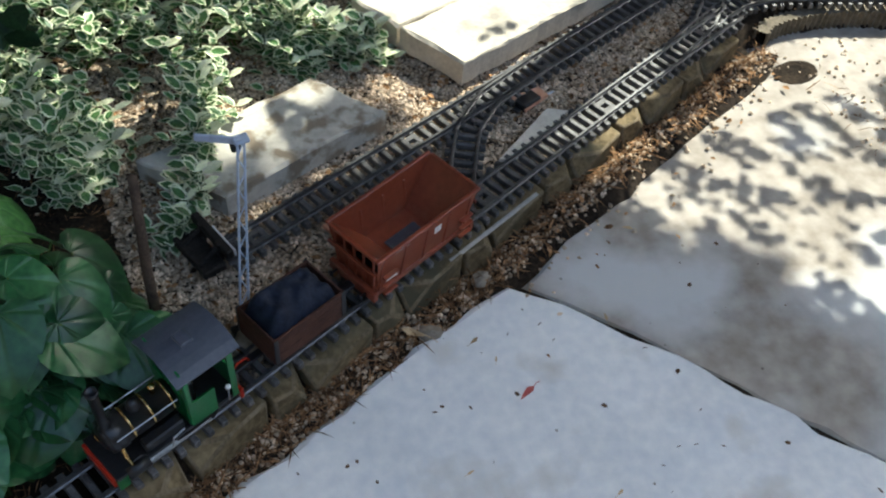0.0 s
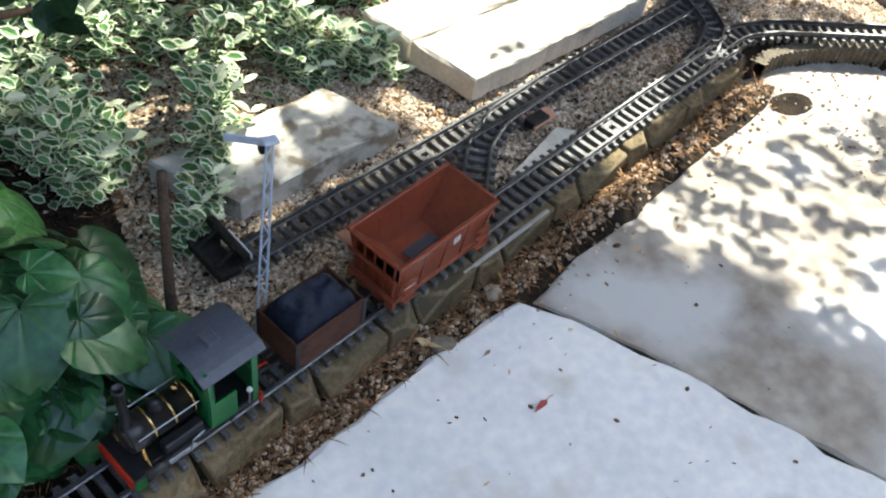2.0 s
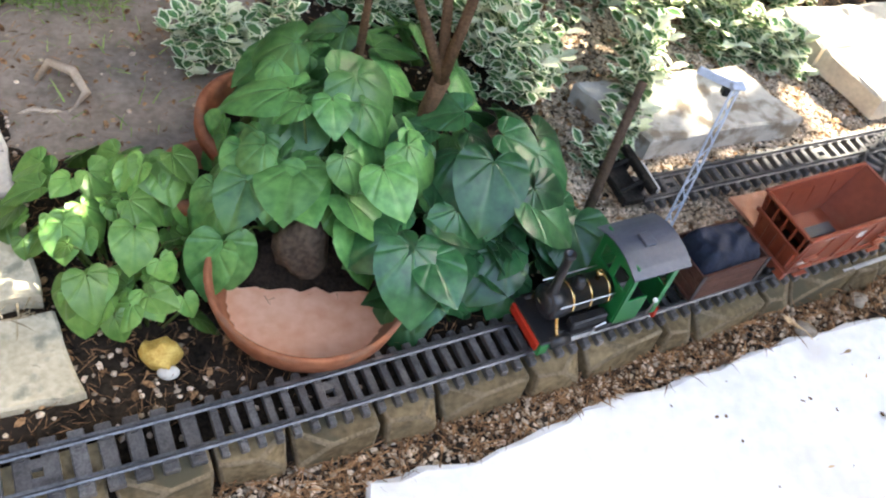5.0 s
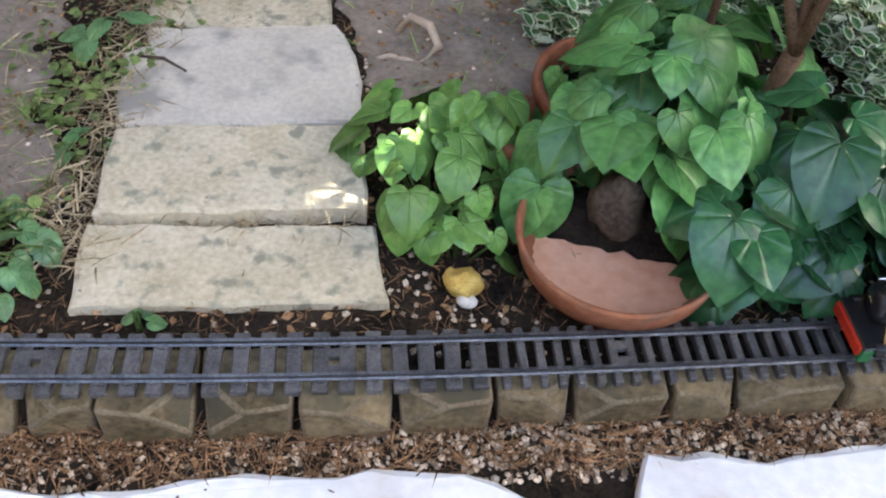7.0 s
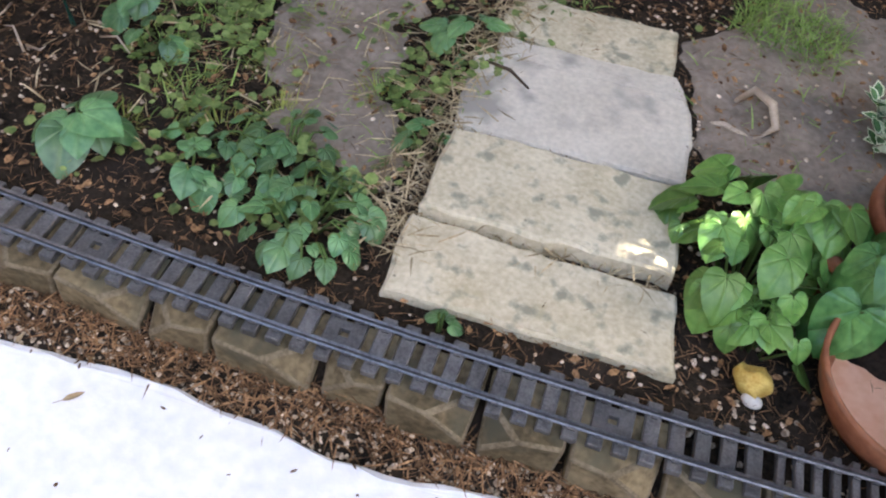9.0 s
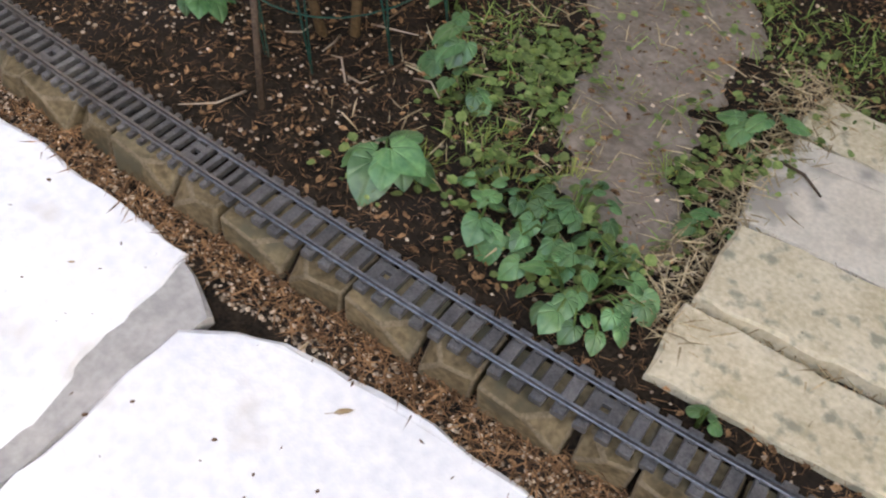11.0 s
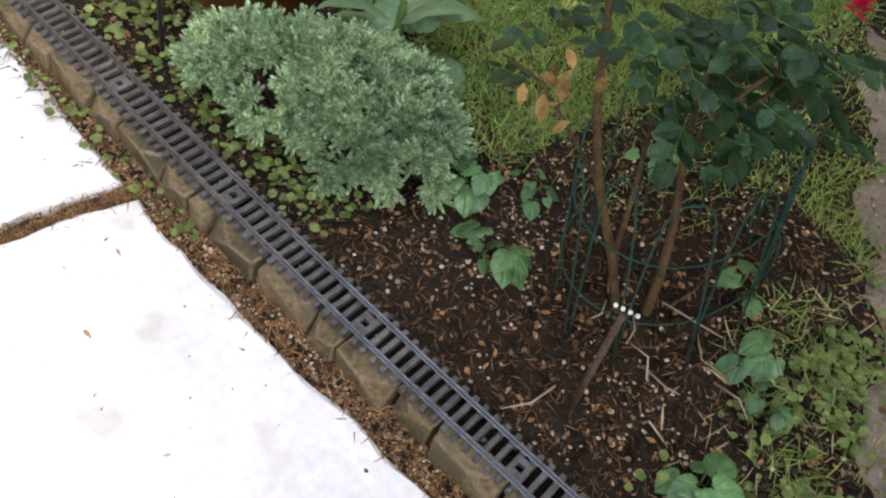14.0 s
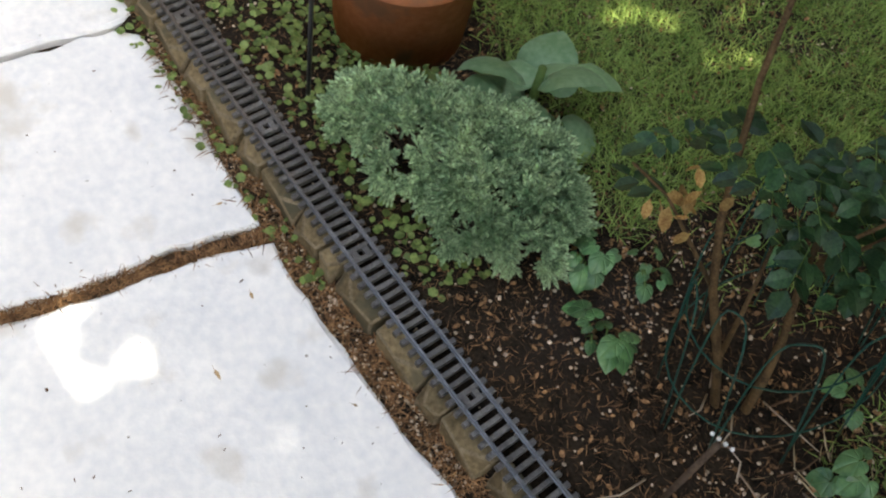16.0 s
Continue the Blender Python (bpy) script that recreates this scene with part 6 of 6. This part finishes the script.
CHIP = ([(-1, -0.6, 0), (0.2, -0.9, -0.1), (1, -0.1, 0.1), (0.4, 0.8, 0), (-0.7, 0.7, 0.1), (0, 0, 0.7), (0, 0, -0.6)], [(0, 1, 5), (1, 2, 5), (2, 3, 5), (3, 4, 5), (4, 0, 5), (1, 0, 6), (2, 1, 6), (3, 2, 6), (4, 3, 6), (0, 4, 6)])
NEEDLE = ([(0, -0.02, 0), (0.5, -0.03, 0.06), (1, 0, 0), (0.5, 0.03, 0.06), (0, 0.02, 0)], [(0, 1, 3, 4), (1, 2, 3)])
BLADE = ([(0, -0.03, 0), (0.45, -0.025, 0.02), (0.8, -0.015, -0.06), (1, 0, -0.2), (0.8, 0.015, -0.06), (0.45, 0.025, 0.02), (0, 0.03, 0)], [(0, 1, 5, 6), (1, 2, 4, 5), (2, 3, 4)])


def cover_z(x, y):
    """The height on which loose cover lies: the ground, or the worn path where that is higher."""
    return max(ground_z(x, y), -0.001) if x > 1.5 and off_line(x, y) < -0.09 else ground_z(x, y)


def chip(r, x, y, s=(0.002, 0.0052), lift=0.001):
    s = s if x > 0.3 else (0.0015, 0.0042)
    return turn(r.uniform(0, 6.3), r.uniform(-0.5, 0.5), r.uniform(-0.6, 0.6), r.uniform(*s), (x, y, cover_z(x, y) + lift))


def in_gravel(x, y):
    d = off_line(x, y)
    if x > 2.2 and d < -0.02:
        return 0.02
    if x > 1.4 and -0.30 < d < -0.11:
        return 0.05 * math.exp((d + 0.11) / 0.03)
    if -0.12 < d < -0.05:
        return 0.32 if x > 0.4 else 0.22
    if d > 0.0 and x > 1.0 and y < 1.75:
        return 1.0
    if d > 0.0:
        return 0.006 + 0.03 * (noise.noise(Vector((x * 5, y * 5, 3))) > 0.15)
    return 0.0


tagged(cloud("gravel", *CHIP, None, strewn(31, 72000, (-2.2, 2.6, 0.2, 2.0), in_gravel, chip), [M_CHIP]), "pale gravel chips strewn over the soil", "gravel", kind="stuff")


def in_litter(x, y):
    d = off_line(x, y)
    if x > 2.2 and d < -0.02:
        return 0.02
    if -0.105 < d < -0.045:
        return 1.0 if x < 0.45 else 0.85
    if d > 0.03:
        return (0.34 if bare(x, y) < 0 else 0.12) if x < 0.6 else 0.24
    return 0.0


tagged(cloud("needle_litter", *NEEDLE, None, strewn(32, 62000, (-2.2, 2.3, 0.2, 1.9), in_litter, lambda r, x, y: turn(r.uniform(0, 6.3), r.uniform(-0.25, 0.3), r.uniform(-1, 1), r.uniform(0.016, 0.042) if off_line(x, y) < 0 else r.uniform(0.006, 0.022), (x, y, cover_z(x, y) + r.uniform(0.001, 0.011 if x < 1.5 else 0.006)))), [M_LITTER]), "dry brown needles and leaf litter", "leaf litter", kind="stuff")


def in_flakes(x, y):
    d = off_line(x, y)
    if x > 2.2 and d < -0.02:
        return 0.02
    if x > 1.4 and -0.32 < d < -0.10:
        return 0.8 * math.exp((d + 0.10) / 0.035)
    if -0.10 < d < -0.05:
        return 0.5
    if d > 0.05 and x > 1.0 and y < 1.75:
        return 0.6
    return 0.45 if d > 0.06 and x < 0.6 else 0.0


tagged(cloud("leaf_flakes", *OVAL, None, strewn(38, 5400, (-1.6, 2.4, 0.2, 1.8), in_flakes, lambda r, x, y: turn(r.uniform(0, 6.3), r.uniform(-0.3, 0.4), r.uniform(-0.7, 0.7), r.uniform(0.006, 0.017), (x, y, cover_z(x, y) + r.uniform(0.003, 0.007)))), [M_FLAKE]), "broken brown dry leaves strewn over soil and gravel", "leaf litter", kind="stuff")


def in_grass(x, y):
    if bare(x, y) > 0.0 and math.hypot(x + 0.2, y - 1.0) > 0.03 and math.hypot(x - 0.28, y - 1.58) > 0.09:
        return 0.02
    g = noise.noise(Vector((x * 3.2, y * 3.2, 8)))
    if x < -1.0 and y > 0.78 and y < 1.25:
        return min(1.0, (y - 0.78) * 9)
    if x < -0.72 and y > 0.90:
        return (1.0 if g > -0.15 else 0.45) * min(1.0, max(0.12, (y - 0.9) * 3.5 + 0.35 * (-0.9 - x))) * (1.0 if x < -1.0 else 0.35)
    if x < -0.3 and y > 1.25:
        return 0.5
    for gx, gy, gr in ((-0.28, 0.98, 0.05), (-0.20, 0.90, 0.045), (-0.33, 0.86, 0.06), (-0.13, 1.02, 0.03), (-0.02, 1.10, 0.025), (-0.42, 1.05, 0.06), (-0.36, 0.74, 0.03)):
        if (x - gx) ** 2 + (y - gy) ** 2 < gr * gr:
            return 0.2
    if abs(x - 0.28) < 0.09 and abs(y - 1.58) < 0.07:
        return 1.0
    return 0.14 if (x < 0.0 and y > 0.75 and g > 0.1 and off_line(x, y) > 0.12) else 0.0


tagged(cloud("grass", *BLADE, None, strewn(33, 68000, (-2.3, 0.5, 0.6, 2.2), in_grass, lambda r, x, y: turn(r.uniform(0, 6.3), r.uniform(0.2, 1.2), r.uniform(-0.6, 0.6), r.uniform(0.018, 0.045), (x, y, ground_z(x, y)))), [M_GRASS]), "thin yellow-green lawn grass and tufts", "grass", kind="stuff")


TUFTS = [(-0.28, 0.98, 0.035), (-0.20, 0.90, 0.03), (-0.33, 0.86, 0.05), (-0.13, 1.02, 0.025), (-0.42, 1.05, 0.05), (-0.36, 0.76, 0.025), (-0.25, 0.83, 0.03), (-0.30, 1.10, 0.03)]


def tuft_blade(r, k):
    x, y, q = TUFTS[k % len(TUFTS)]
    a, d = r.uniform(0, 6.283), q * math.sqrt(r.random())
    px_, py_ = x + d * math.cos(a), y + d * math.sin(a)
    return turn(a + r.uniform(-0.5, 0.5), r.uniform(0.4, 1.2), r.uniform(-0.4, 0.4), r.uniform(0.014, 0.034), (px_, py_, ground_z(px_, py_)))


tuft_rng = random.Random(37)
tagged(cloud("grass_tufts", *BLADE, None, [tuft_blade(tuft_rng, k) for k in range(460)], [M_TUFT]), "small yellow-green grass tufts on the bare bed", "grass", kind="stuff")


def in_ivy(x, y):
    d = off_line(x, y)
    if bare(x, y) > 0.0:
        return 0.03
    if x < -1.0 and 0.05 < d < 0.16:
        return 0.2
    if x < -1.1 and -0.10 < d < -0.055:
        return 0.16
    if -0.46 < x < -0.02 and 0.74 < y < 1.2 and noise.noise(Vector((x * 7, y * 7, 1))) > -0.05:
        return 0.5
    if -0.45 < x < 0.0 and d > 0.08:
        return 0.04
    if -2.0 < x < -1.35 and 0.05 < d < 0.35:
        return 0.36
    return 0.0


tagged(cloud("ground_ivy", *ROUND, None, strewn(34, 2700, (-2.2, 0.2, 0.15, 1.5), in_ivy, lambda r, x, y: turn(r.uniform(0, 6.3), r.uniform(-0.3, 0.4), r.uniform(-0.4, 0.4), r.uniform(0.006, 0.021), (x, y, ground_z(x, y) + r.uniform(0.006, 0.024)))), [M_IVY]), "low creeping weeds with small green leaves", "weeds", kind="stuff")

# straw along the stepping stones and over the weeds
def in_straw(x, y):
    t = (y - 0.86) / 0.5
    near = abs(x - (0.02 - 0.13 * t))
    if 0.80 < y < 1.4 and near < 0.07:
        return 1.0 - near / 0.08
    if abs(y - (0.868 + 0.31 * (x - 0.04))) < 0.008 and 0.04 < x < 0.34:
        return 1.0
    return 0.04 if -0.55 < x < 0.0 and y > 0.72 and off_line(x, y) > 0.06 else 0.0


tagged(cloud("dry_straw", *NEEDLE, None, strewn(39, 1700, (-0.6, 0.36, 0.7, 1.4), in_straw, lambda r, x, y: turn(r.uniform(0, 6.3), r.uniform(-0.15, 0.3), r.uniform(-1, 1), r.uniform(0.015, 0.05), (x, y, ground_z(x, y) + r.uniform(0.004, 0.018)))), [M_STRAW]), "pale dry straw along the stepping stones", "straw", kind="stuff")

# weeds along the patio side and pale scraps over the bed
tagged(cloud("pale_scraps", *CHIP, None, strewn(40, 520, (-1.3, 0.62, 0.45, 1.6), lambda x, y: 1.0 if off_line(x, y) > 0.05 else 0.0, lambda r, x, y: chip(r, x, y, (0.0022, 0.0055), 0.004) if x > 0.3 else turn(r.uniform(0, 6.3), r.uniform(-0.3, 0.3), r.uniform(-0.4, 0.4), r.uniform(0.0018, 0.0048), (x, y, ground_z(x, y) + 0.004))), [M_CHIP]), "pale pebbles and scraps lying over the soil", "pebbles", kind="stuff")

# joint weeds and moss between the far slabs
tagged(cloud("joint_moss", *NEEDLE, None, strewn(35, 2400, (-1.3, -1.2, -0.3, 0.28), lambda x, y: 1.0, lambda r, x, y: turn(r.uniform(0, 6.3), r.uniform(-0.1, 0.3), r.uniform(-1, 1), r.uniform(0.012, 0.03), (-1.237 + r.gauss(0, 0.010), y, -0.012 + r.random() * 0.010))), [M_LITTER]), "dry litter in the joint between slabs", "leaf litter", kind="stuff")

tagged(cloud("paving_litter", *CHIP, None, strewn(36, 420, (-2.0, 1.9, -0.3, 1.0), lambda x, y: 1.0 if off_line(x, y) < -0.12 else 0.0, lambda r, x, y: np.diag([1, 1, 1, 1]) @ turn(r.uniform(0, 6.3), 0, 0, r.uniform(0.0012, 0.005), (x, y, 0.0015)) @ np.diag([1, r.choice((0.25, 0.4, 0.8)), 0.25, 1])), [M_BARK]), "tiny brown leaf scraps on the pale paving", "leaf litter", kind="stuff")
